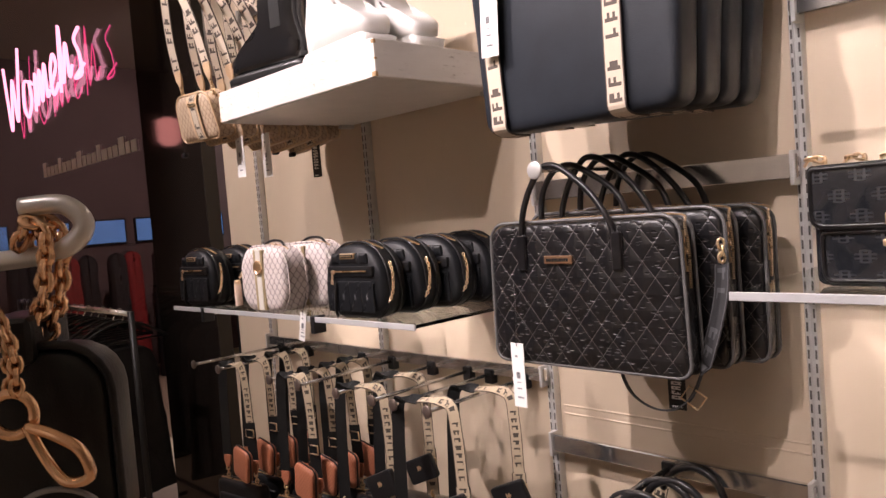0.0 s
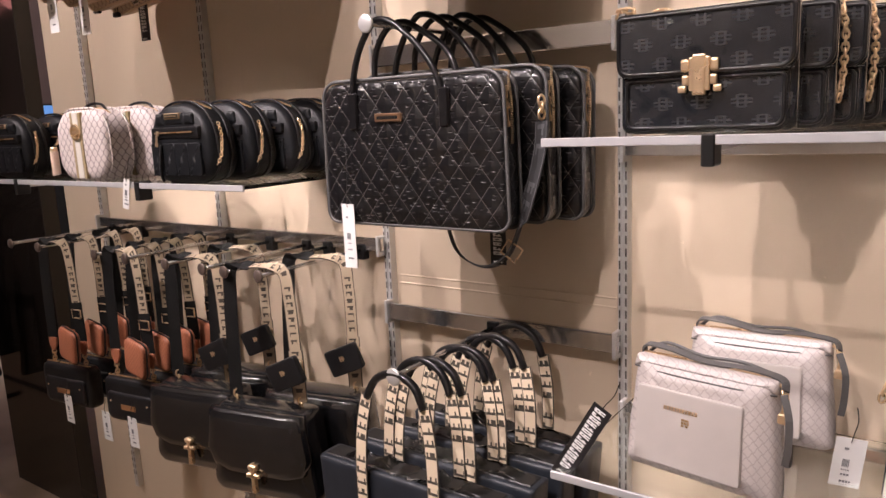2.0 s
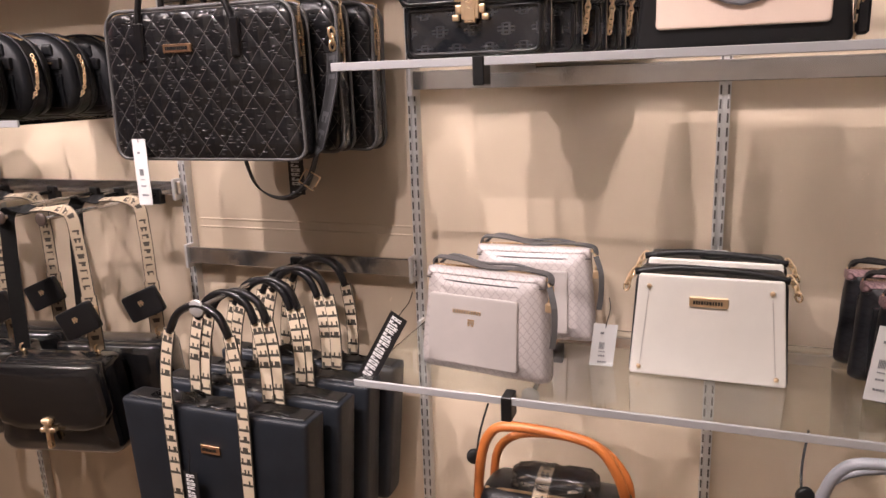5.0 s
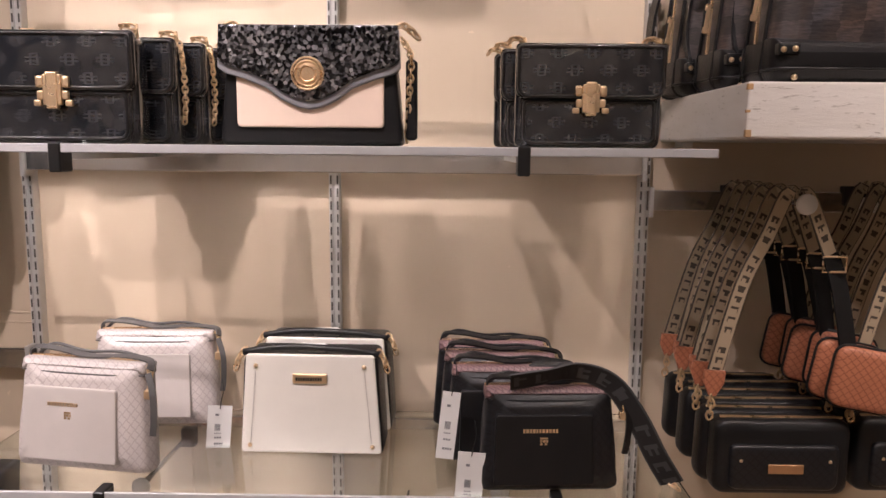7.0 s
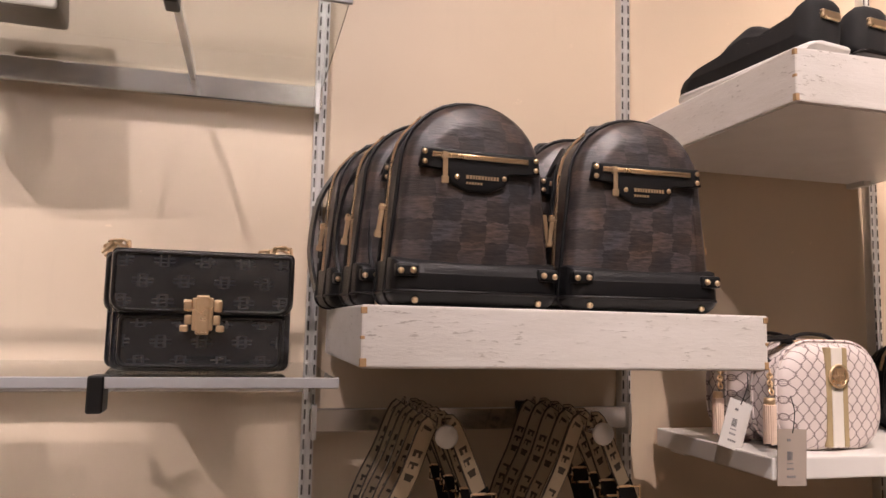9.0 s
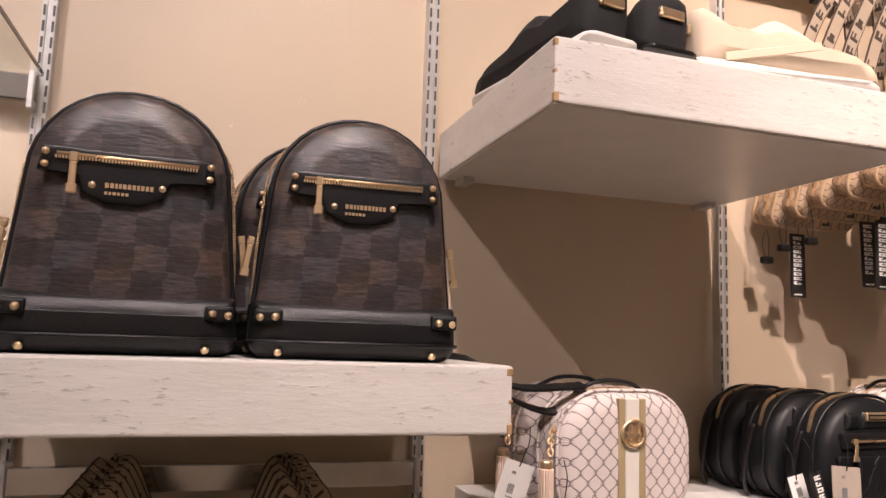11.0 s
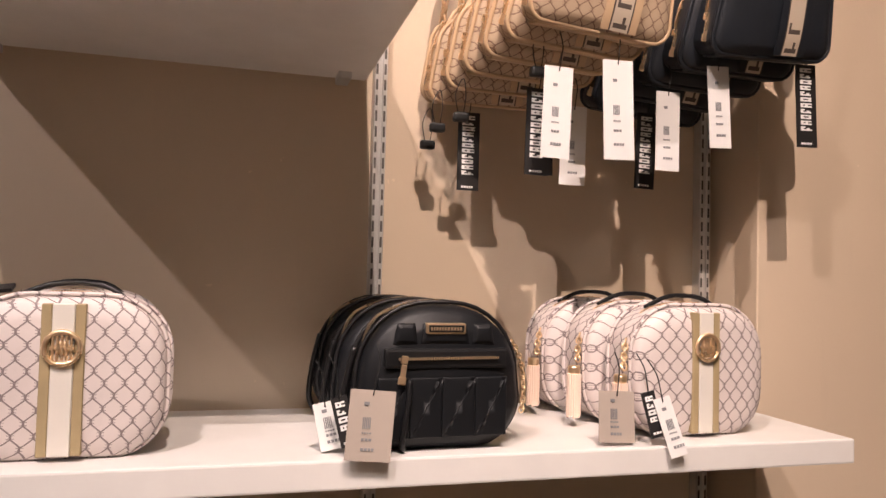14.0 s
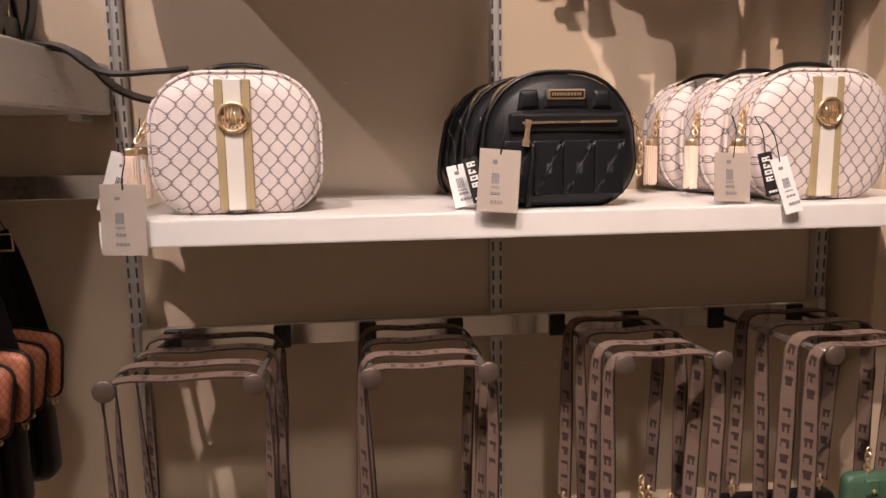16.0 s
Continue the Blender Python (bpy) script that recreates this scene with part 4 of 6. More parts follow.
def sequin_bag():
    t = thing("flap_bag", "black and blush bag with a sequined envelope flap", "handbag", at=pose(0.012, -0.300, SG))
    puff("body", rrect(0.285, 0.172, 0.010, 0.014, 3, 0.90), 0.0, 0.075, 0.008, BLACKLEATHER, t, bulge=0.002)
    puff("front_panel", rrect(0.228, 0.115, 0.006, 0.006, 2, z0=0.028), -0.006, 0.006, 0.003, BLUSH, t, "blush leather front", bulge=0.001)
    left = [(-0.136, 0.176), (-0.139, 0.125), (-0.128, 0.116), (-0.10, 0.108), (-0.065, 0.094), (-0.045, 0.078), (-0.02, 0.066)]
    out = left + [(0.0, 0.062)] + [(-x, z) for x, z in reversed(left)]
    puff("flap_edge", [(x * 1.01, z - 0.007 if z < 0.15 else z) for x, z in out], -0.013, 0.0, 0.003, GREYLEATHER, t, "grey leather flap edge", bulge=0.001)
    puff("flap", [(x, z + 0.005) for x, z in out], -0.018, -0.004, 0.003, SEQUIN, t, "black sequined flap", bulge=0.002)
    disc("medallion", (0, -0.019, 0.108), (0, -1, 0), 0.022, 0.005, GOLD, t, "round gold medallion")
    for r in (0.012, 0.019, 0.024):
        tube("medallion_ring", [(r * math.cos(a), -0.0245, 0.108 + r * math.sin(a)) for a in [2 * math.pi * i / 22 for i in range(22)]], 0.0018, GOLD, t, "raised gold ring", 5, True)
    rivets("beads", [(0.024 * math.cos(a), -0.0235, 0.108 + 0.024 * math.sin(a)) for a in [2 * math.pi * i / 18 for i in range(18)]], 0.0022, GOLD, t)
    for x in (-0.135, 0.132):
        chain("chain_end", [(x + 0.03, 0.03, 0.172), (x + 0.012, 0.02, 0.186), (x, 0.02, 0.182), (x - 0.004, 0.03, 0.168)], 0.014, GOLD, t, "chunky gold chain")
    chain("side_chain", [(0.14, 0.03, 0.165), (0.154, 0.02, 0.14), (0.152, 0.02, 0.08), (0.148, 0.03, 0.012)], 0.012, GOLD, t, "gold chain down the side")
    boxp("side_strap", (0.146, 0.164, 0.02, 0.05, 0.01, 0.135), BLACKLEATHER, t, "black leather strap", 0.004)


sequin_bag()


def pouch(label, w, h, skin, patch, band, metal, lean, strap):
    """A soft zip pouch leaning back a little; front at y = 0."""
    t = thing("pouch_bag", label, "handbag", "zip pouches on the glass shelf")
    tilt = pose(0, 0, 0, lean, 0, 0)
    puff("body", rrect(w, h * 0.97, 0.014, 0.008, 3, 0.90), 0.0, 0.055, 0.024, skin, t, bulge=0.007, dent=0.0012, seed=6).matrix_basis = tilt
    puff("patch_pocket", rrect(w * 0.70, h * 0.64, 0.004, 0.004, 2, 0.97, z0=h * 0.10), -0.0095, 0.003, 0.002, patch, t, "smooth leather patch pocket", bulge=0.0006).matrix_basis = tilt @ Matrix.Translation((-w * 0.05, 0, 0))
    puff("top_band", [(x, z) for x, z in rrect(w * 0.915, h * 0.11, 0.003, 0.004, 2, 0.99, z0=h * 0.86)], 0.004, 0.05, 0.010, band, t, "patterned top band", bulge=0.001, dent=0.0012, seed=2).matrix_basis = tilt
    tube("band_seam", smooth_path([(-w * 0.455, 0.008, h * 0.865), (-w * 0.2, 0.001, h * 0.858), (w * 0.2, 0.001, h * 0.858), (w * 0.455, 0.008, h * 0.865)], 4), 0.0016, strap, t, "stitched seam", 5).matrix_basis = tilt
    bars("lettering", -w * 0.20, h * 0.58, [(0, 0.006, word(11, 0.0038, 0.0014, 8))], -0.0103, metal, t, "gold letters as small bars").matrix_basis = tilt
    bars("crest", -0.007 - w * 0.05, h * 0.47, [(0, 0.003, [0.004, 0.003, 0.004]), (0.004, 0.004, [0.0035, 0.001, 0.004, 0.001, 0.003]), (0.009, 0.003, [0.012])], -0.0103, metal, t, "small gold crest").matrix_basis = tilt
    zipline("top_zip", [(-w * 0.45, 0.027, h * 0.975), (0, 0.025, h * 0.985), (w * 0.45, 0.027, h * 0.975)], metal, t, "gold zip").matrix_basis = tilt
    ribbon("folded_strap", smooth_path([(-w * 0.44, 0.03, h * 0.965), (-w * 0.40, 0.022, h * 1.05), (-w * 0.22, 0.02, h * 1.045), (0.0, 0.024, h * 0.995), (w * 0.28, 0.03, h * 1.0), (w * 0.46, 0.02, h * 0.985), (w * 0.50, 0.006, h * 0.92)], 5), 0.012, 0.003, (0.1, 1, 0.35), strap, t, "folded shoulder strap").matrix_basis = tilt
    tube("strap_cord", smooth_path([(-w * 0.42, 0.04, h * 0.97), (-w * 0.30, 0.038, h * 1.07), (-w * 0.05, 0.036, h * 1.02), (w * 0.2, 0.038, h * 1.03), (w * 0.44, 0.036, h * 0.97)], 5), 0.003, strap, t, "", 6).matrix_basis = tilt
    chain("side_chain", [(w * 0.46, 0.02, h * 0.96), (w * 0.50, 0.006, h * 0.90), (w * 0.515, 0.0, h * 0.76)], 0.012, metal, t, "gold clip and chain").matrix_basis = tilt
    boxp("side_clip", (w * 0.48, w * 0.53, -0.006, 0.004, h * 0.68, h * 0.76), metal, t, "gold strap clip", 0.002).matrix_basis = tilt
    ribbon("wrist_strap", smooth_path([(w * 0.50, 0.0, h * 0.9), (w * 0.545, -0.004, h * 0.72), (w * 0.545, 0.0, h * 0.5), (w * 0.53, 0.004, h * 0.36)], 4), 0.010, 0.003, (1, 0.3, 0), strap, t).matrix_basis = tilt
    return t


GZ = 0.8815
P1 = pouch("taupe embossed pouch with a smooth front pocket", 0.246, 0.190, GREYMONO, TAUPE, GREYMONO, GOLD, -6, PIPEGREY)
P1.matrix_basis = pose(-0.378, -0.318, GZ, 0, 0, -9)
tagged(copy_thing(P1, pose(-0.335, -0.118, GZ, 0, 0, 2)), "taupe embossed pouch standing behind another")
P2 = pouch("black embossed pouch with plum top band", 0.222, 0.172, DARKMONO, BLACKLEATHER, PLUMMONO, GOLD, -5, BLACKLEATHER)
P2.matrix_basis = pose(0.390, -0.372, GZ, 0, 0, 3)
for p in ((0.338, -0.262, 2), (0.322, -0.182, -2), (0.312, -0.105, 1)):
    tagged(copy_thing(P2, pose(p[0], p[1], GZ, 0, 0, p[2])), "black embossed pouch with gold chain behind others")
T = thing("loose_strap", "wide black lettered strap draped over a pouch", "strap", at=pose(0.395, -0.362, GZ))
ribbon("webbing", smooth_path([(-0.07, -0.005, 0.178), (-0.02, 0.0, 0.185), (0.03, 0.01, 0.192), (0.085, 0.005, 0.176), (0.125, 0.0, 0.125), (0.16, 0.0, 0.06), (0.19, 0.01, 0.012)], 5), 0.038, 0.003, (0.45, -0.45, 0.75), STRAPBLACK, T)
chain("clip", [(0.19, 0.01, 0.012), (0.20, 0.0, 0.004)], 0.012, GOLD, T, "gold clip")
ribbon("webbing_tail", smooth_path([(0.03, 0.02, 0.192), (0.02, 0.05, 0.190), (-0.03, 0.07, 0.185)], 4), 0.036, 0.003, (1, 0.3, 0), STRAPBLACK, T)


def white_bag(label):
    t = thing("structured_handbag", label, "handbag", "cream structured handbags")
    puff("body", rrect(0.252, 0.176, 0.006, 0.012, 3, 0.93), 0.004, 0.09, 0.008, BLACKLEATHER, t, bulge=0.002)
    puff("front_panel", rrect(0.248, 0.178, 0.005, 0.005, 2, 0.90), 0.0, 0.008, 0.003, CREAM, t, "cream grained leather front", bulge=0.001)
    plate = boxp("name_plate", (-0.030, 0.030, -0.0045, 0.001, 0.128, 0.145), GOLD, t, "gold name plate", 0.0015)
    bars("lettering", -0.024, 0.133, [(0, 0.006, word(11, 0.0032, 0.0012, 9))], -0.0046, BLACKPLASTIC, plate)
    rivets("rivets", [(-0.094, -0.001, 0.158), (0.094, -0.001, 0.158), (-0.108, -0.001, 0.014), (0.108, -0.001, 0.014)], 0.0042, GOLD, t, "gold rivets")
    for s in (-1, 1):
        bm = bmesh.new()
        for i in range(27):
            z = 0.02 + i * 0.0048
            add_box(bm, s * (0.108 - z * 0.09) - 0.0006, s * (0.108 - z * 0.09) + 0.0006, -0.0016, 0, z, z + 0.003)
        tagged(part("stitching", bm, TAUPE, t, "stitched line"), kind="stuff")
    tube("rolled_opening", smooth_path([(-0.118, 0.012, 0.178), (-0.06, 0.010, 0.188), (0.0, 0.009, 0.189), (0.07, 0.010, 0.185), (0.118, 0.014, 0.176)], 4), 0.006, BLACKLEATHER, t, "black rolled leather opening", 8)
    for s in (-1, 1):
        chain("side_ring", [(s * 0.120, 0.02, 0.178), (s * 0.128, 0.016, 0.166), (s * 0.134, 0.012, 0.145)], 0.013, GOLD, t, "gold ring and clip")
    puff("stuffing", rrect(0.05, 0.014, 0.006, 0.006, 3, z0=0.176), 0.018, 0.038, 0.004, CARD, t, "crumpled tissue stuffing", dent=0.002)
    return t


WB = white_bag("cream leather handbag with black sides and gold plate")
WB.matrix_basis = pose(-0.010, -0.232, GZ, 0, 0, -1)
tagged(copy_thing(WB, pose(-0.004, -0.118, GZ, 0, 0, -2)), "cream and black leather handbag behind another")
for hx, hy in ((0.10, -0.24), (-0.36, -0.22)):
    tagged(copy_thing(WB, pose(hx, hy, 1.9155, 0, 0, 3)), "cream and black leather handbag on the upper glass shelf")

# ---- tags on and round the shelves ----
TG = "white card price tag with barcode on a string"
for m, w, h, card in (
        (pose(-0.178, -0.20, 0.955, 70, 0, 0) @ pose(0, 0, 0, -65, 15, 0), 0.042, 0.088, None),
        (pose(0.236, -0.30, 1.02, 0, 6, 0), 0.03, 0.115, None), (pose(0.268, -0.365, 0.945, 0, 4, 0), 0.043, 0.105, None),
        (pose(1.772, -0.345, 1.372, -6, 5, 0), 0.052, 0.078, GREYCARD), (pose(1.722, -0.30, 1.352, -8, -12, 0), 0.028, 0.055, None),
        (pose(1.318, -0.345, 1.338, 0, 2, 0), 0.052, 0.085, GREYCARD), (pose(2.09, -0.32, 1.362, -8, 3, 0), 0.05, 0.064, GREYCARD), (pose(2.145, -0.335, 1.355, -12, -14, 0), 0.024, 0.075, None),
        (pose(-1.655, -0.415, 1.345, -4, 8, 0), 0.024, 0.07, None), (pose(1.30, -0.25, 1.37, 0, 18, 0), 0.045, 0.08, None)):
    swing_tag(TG if card is None else "grey-brown card price tag with barcode sticker", m, w, h, card)
for m in (pose(1.735, -0.325, 1.362, -6, -14, 0), pose(2.128, -0.33, 1.362, -8, -12, 0)):
    swing_tag("narrow black card tag with white print", m, 0.019, 0.058, BLACKCARD)
swing_tag("long black card tag with white block letters", pose(-0.505, -0.36, 0.995, 0, 30, 0), 0.034, 0.155, BLACKCARD)


# ---- backpacks ----
def backpack(label):
    t = thing("backpack", label, "backpack", "dark jacquard backpacks")
    arch = rrect(0.228, 0.276, 0.02, 0.094, 8, 0.86)
    puff("body", arch, 0.0, 0.105, 0.022, PLAID, t, bulge=0.010)
    puff("base_band", rrect(0.2315, 0.062, 0.018, 0.003, 4, 0.985), -0.0125, 0.109, 0.020, BLACKLEATHER, t, "black leather base band", bulge=0.003)
    tube("base_piping", [(x * 0.985, y - 0.009 if abs(y) < 0.05 else y, 0.018) for x, y in [(-0.118, 0.09), (-0.118, 0.01), (-0.105, -0.006), (0.0, -0.0095), (0.105, -0.006), (0.118, 0.01), (0.118, 0.09)]], 0.0022, BLACKLEATHER, t, "stitched piping", 6)
    for y in (0.028, 0.085):
        tube("piping", [(x, y, z) for x, z in rrect(0.233, 0.279, 0.02, 0.096, 8, 0.86)], 0.003, BLACKLEATHER, t, "black leather piping", 6, True)
    out = [(-0.080, 0.205), (-0.085, 0.180), (-0.05, 0.177), (-0.042, 0.160), (-0.020, 0.150), (0.012, 0.150), (0.034, 0.160), (0.042, 0.177), (0.085, 0.180), (0.080, 0.205)]
    puff("pocket_trim", out, -0.015, -0.003, 0.003, BLACKLEATHER, t, "shaped black leather pocket trim", bulge=0.001)
    zipline("pocket_zip", [(-0.068, -0.0165, 0.193), (0.066, -0.0165, 0.193)], GOLD, t, "gold zip")
    tube("zip_rail", [(-0.068, -0.0155, 0.197), (0.066, -0.0155, 0.197)], 0.0018, GOLD, t, "gold zip edge", 6)
    zip_pull("zip_pull", (-0.052, -0.017, 0.193), GOLD, t, 0.030)
    rivets("rivets", [(-0.078, -0.014, 0.198), (-0.078, -0.014, 0.185), (0.078, -0.014, 0.198), (0.078, -0.014, 0.185), (-0.034, -0.014, 0.168), (0.032, -0.014, 0.170)], 0.0042, GOLD, t, "round gold rivets")
    bars("lettering", -0.022, 0.159, [(0.007, 0.005, word(11, 0.003, 0.0012, 2)), (0, 0.003, word(6, 0.003, 0.0012, 7))], -0.0165, GOLD, t, "gold letters as small bars")
    for s in (-1, 1):
        boxp("base_tab", (s * 0.097 - 0.015, s * 0.097 + 0.015, -0.0175, 0.0, 0.036, 0.053), BLACKLEATHER, t, "riveted leather tab", 0.004, 2)
        rivets("tab_rivets", [(s * 0.090, -0.0175, 0.044), (s * 0.106, -0.0165, 0.043)], 0.0046, GOLD, t, "round gold rivets")
        rivets("foot", [(s * 0.085, -0.009, 0.007)], 0.005, GOLD, t, "gold foot stud")
        zipline("side_zip", [(s * 0.115, 0.05, 0.06), (s * 0.110, 0.05, 0.15), (s * 0.100, 0.05, 0.22), (s * 0.066, 0.05, 0.262)], GOLD, t, "gold side zip")
        zip_pull("side_pull", (s * 0.119, 0.045, 0.13), GOLD, t, 0.035, -s * 8)
        ribbon("shoulder_strap", smooth_path([(s * 0.07, 0.11, 0.25), (s * 0.105, 0.135, 0.19), (s * 0.118, 0.135, 0.10), (s * 0.11, 0.115, 0.03)], 4), 0.026, 0.005, (0, 1, 0.2), BLACKLEATHER, t, "black leather shoulder strap")
    tube("grab_handle", smooth_path([(-0.035, 0.10, 0.262), (-0.03, 0.105, 0.285), (0.03, 0.105, 0.285), (0.035, 0.10, 0.262)], 4), 0.005, BLACKLEATHER, t, "black leather grab handle", 8)
    return t


BPL = ["dark jacquard backpack with gold zips on the white shelf", "dark jacquard backpack standing behind another"]
stack(backpack, BPL, [pose(0.788, -0.398, 1.509, 0, 0, 3), pose(1.033, -0.398, 1.509, 0, 0, -1), pose(0.760, -0.275, 1.509, 0, 0, 6), pose(0.735, -0.155, 1.509, 0, 0, 8), pose(1.005, -0.27, 1.509, 0, 0, 3), pose(0.99, -0.15, 1.509, 0, 0, 2)])
T = thing("loose_strap", "black backpack strap trailing onto the lower shelf", "strap", at=pose(1.2, -0.24, 1.36))
ribbon("webbing", smooth_path([(-0.06, 0.0, 0.153), (0.02, 0.0, 0.150), (0.08, -0.02, 0.115), (0.15, -0.03, 0.115), (0.185, -0.03, 0.118)], 5), 0.020, 0.004, (0, 1, 0.3), BLACKLEATHER, T)
ribbon("webbing_under", smooth_path([(-0.06, 0.02, 0.152), (0.03, 0.02, 0.145), (0.09, 0.0, 0.095), (0.15, -0.015, 0.08), (0.19, -0.02, 0.112)], 5), 0.020, 0.004, (0, 1, 0.3), BLACKLEATHER, T)


# ---- laptop bags and totes ----
def laptop_bag(label):
    t = thing("laptop_bag", label, "laptop bag", "black patent laptop bags")
    puff("body", rrect(0.425, 0.275, 0.022, 0.034, 5, 0.975), 0.0, 0.055, 0.010, PATENTQ, t, bulge=0.008)
    for y in (0.006, 0.049):
        tube("piping", [(x, y, z) for x, z in rrect(0.431, 0.279, 0.024, 0.036, 5, 0.975)], 0.0036, PIPEGREY, t, "worn grey piping", 6, True)
    zipline("zip", [(-0.20, 0.028, 0.262), (-0.17, 0.028, 0.280), (0.17, 0.028, 0.280), (0.208, 0.028, 0.255), (0.212, 0.028, 0.15)], GOLD, t, "dark gold zip")
    plate = boxp("name_plate", (-0.065, 0.0, -0.0115, 0.002, 0.198, 0.214), COPPER, t, "rose-gold name plate", 0.0015)
    bars("lettering", -0.058, 0.203, [(0, 0.006, word(11, 0.0034, 0.0014, 3))], -0.0116, BLACKPLASTIC, plate)
    for y in (-0.004, 0.06):
        tube("handle", smooth_path([(-0.12, y, 0.19), (-0.118, y, 0.275), (-0.10 - 0.2 * y, y + 0.003, 0.335), (-0.072 - 0.2 * y, y + 0.006, 0.376), (-0.05, y + 0.008, 0.386), (-0.012, y + 0.006, 0.372), (0.045 + 0.2 * y, y + 0.003, 0.325), (0.085, y, 0.265), (0.095, y, 0.195)], 5), 0.0062, PATENT, t, "black patent carry handle", 8)
        for x in (-0.12, 0.095):
            boxp("handle_tab", (x - 0.011, x + 0.011, y - 0.007, y + 0.002, 0.185, 0.255), PATENT, t, "stitched handle tab", 0.003)
    for z in (0.245, 0.215):
        zip_pull("zip_pull", (0.208, 0.02, z), GOLD, t, 0.028, -5)
    return t


LB = stack(laptop_bag, ["black quilted patent laptop bag hanging on a hook", "black quilted patent laptop bag hung behind another"],
           [pose(-0.922, -0.292, 1.252), pose(-0.885, -0.215, 1.262, 0, 1, 0), pose(-0.855, -0.135, 1.262, 0, 2, 0)])
hook(-0.985, 1.630, -0.31, 0.0, 0.017)
T = thing("shoulder_strap", "black lettered shoulder strap hanging in a loop", "strap", at=pose(-0.70, -0.20, 1.25))
ribbon("webbing", smooth_path([(0.03, -0.03, 0.19), (0.028, -0.04, 0.13), (0.005, -0.05, 0.04), (-0.045, -0.03, -0.05), (-0.12, 0.0, -0.085), (-0.20, 0.03, -0.065), (-0.25, 0.06, 0.01)], 6), 0.034, 0.003, [(1, -0.5, 0.2)] * 14 + [(0.4, -0.9, 0.3)] * 30, STRAPBLACK, T)
chain("clip", [(0.03, -0.03, 0.225), (0.03, -0.03, 0.195)], 0.015, GOLD, T, "gold clip")
tube("buckle", [(-0.035, -0.045, -0.02), (0.0, -0.055, -0.035), (-0.02, -0.05, -0.06), (-0.055, -0.04, -0.045)], 0.002, GOLD, T, "gold strap buckle", 6, True)
swing_tag("black card tag with white block letters", pose(-0.775, -0.215, 1.25, 0, 0, 0), 0.034, 0.075, BLACKCARD)
swing_tag("long white card price tag with barcode", pose(-1.068, -0.305, 1.292, 0, 0, 0), 0.032, 0.13, None, 0.12)


def top_tote(label):
    t = thing("tote_bag", label, "tote bag", "black totes with lettered bands")
    puff("body", rrect(0.405, 0.36, 0.03, 0.006, 5, 1.10), 0.0, 0.075, 0.016, NAVYLEATHER, t, bulge=0.008)
    for x in (-0.155, 0.10):
        ribbon("lettered_band", smooth_path([(x, 0.06, -0.002), (x, -0.004, 0.004), (x, -0.011, 0.05), (x * 1.03, -0.013, 0.2), (x * 1.06, -0.010, 0.36)], 5), 0.036, 0.003, (1, 0, 0), STRAPWHITE, t, "cream band with dark letters")
        tube("band_buckle", [(x - 0.019, -0.014, 0.235), (x + 0.019, -0.014, 0.235), (x + 0.019, -0.014, 0.262), (x - 0.019, -0.014, 0.262)], 0.0025, GOLD, t, "gold buckle", 6, True)
        ribbon("handle", smooth_path([(x * 1.06, -0.010, 0.36), (x * 0.9, -0.004, 0.46), (x * 0.5, 0.0, 0.52), (0, 0.0, 0.535)], 5), 0.03, 0.004, (1, 0, 0.3), BLACKLEATHER, t, "black handle")
    return t


stack(top_tote, ["black leather tote with cream lettered bands, hanging", "black leather tote hung behind another"],
      [pose(-0.872, -0.345, 1.702, 0, 0, 0), pose(-0.866, -0.275, 1.710, 0, 1, 1), pose(-0.862, -0.205, 1.715, 0, 1, 2), pose(-0.858, -0.13, 1.720, 0, 2, 3)])
hook(-0.85, 2.235, -0.36)
swing_tag("white card price tag with barcode", pose(-1.015, -0.372, 1.98, 0, 3, 0), 0.042, 0.135, None, 0.08)


def zebra_tote(label):
    t = thing("tote_bag", label, "tote bag", "black totes with lettered handles")
    puff("body", rrect(0.40, 0.31, 0.012, 0.004, 3, 1.08), 0.0, 0.068, 0.010, NAVYLEATHER, t, bulge=0.005)
    boxp("opening_lining", (-0.205, 0.205, 0.012, 0.056, 0.300, 0.313), BLACKPLASTIC, t, "dark open top", 0.002)
    for y, dz in ((-0.010, 0.0), (0.075, 0.0)):
        for s in (-1, 1):
            ribbon("lettered_handle", smooth_path([(s * 0.085, y, 0.005), (s * 0.085, y - 0.002, 0.16), (s * 0.087, y, 0.31), (s * 0.082, y + 0.004, 0.40), (s * 0.068, y + 0.008, 0.47)], 5), 0.027, 0.003, (1, 0, 0), ZEBRA, t, "cream handle with black letters")
        tube("handle_top", smooth_path([(-0.068, y + 0.008, 0.465), (-0.045, y + 0.012, 0.505), (0, y + 0.014, 0.522), (0.045, y + 0.012, 0.505), (0.068, y + 0.008, 0.465)], 4), 0.008, PATENT, t, "glossy black rolled handle top", 8)
    plate = boxp("name_plate", (-0.022, 0.022, -0.0085, 0.002, 0.222, 0.240), COPPER, t, "rose-gold name plate", 0.001)
    bars("lettering", -0.018, 0.228, [(0, 0.006, word(8, 0.003, 0.0014, 3))], -0.0086, BLACKPLASTIC, plate)
    rng = random.Random(3)
    pts = [(-0.17 + i * 0.034, 0.303 + (i % 2) * 0.016 + rng.uniform(0, 0.012)) for i in range(11)]
    puff("plastic_wrap", [(-0.19, 0.29), (0.19, 0.29)] + [p for p in reversed(pts)], 0.018, 0.05, 0.008, PLASTICBAG, t, "crumpled clear plastic wrap", bulge=0.006, dent=0.006, seed=4)
    return t


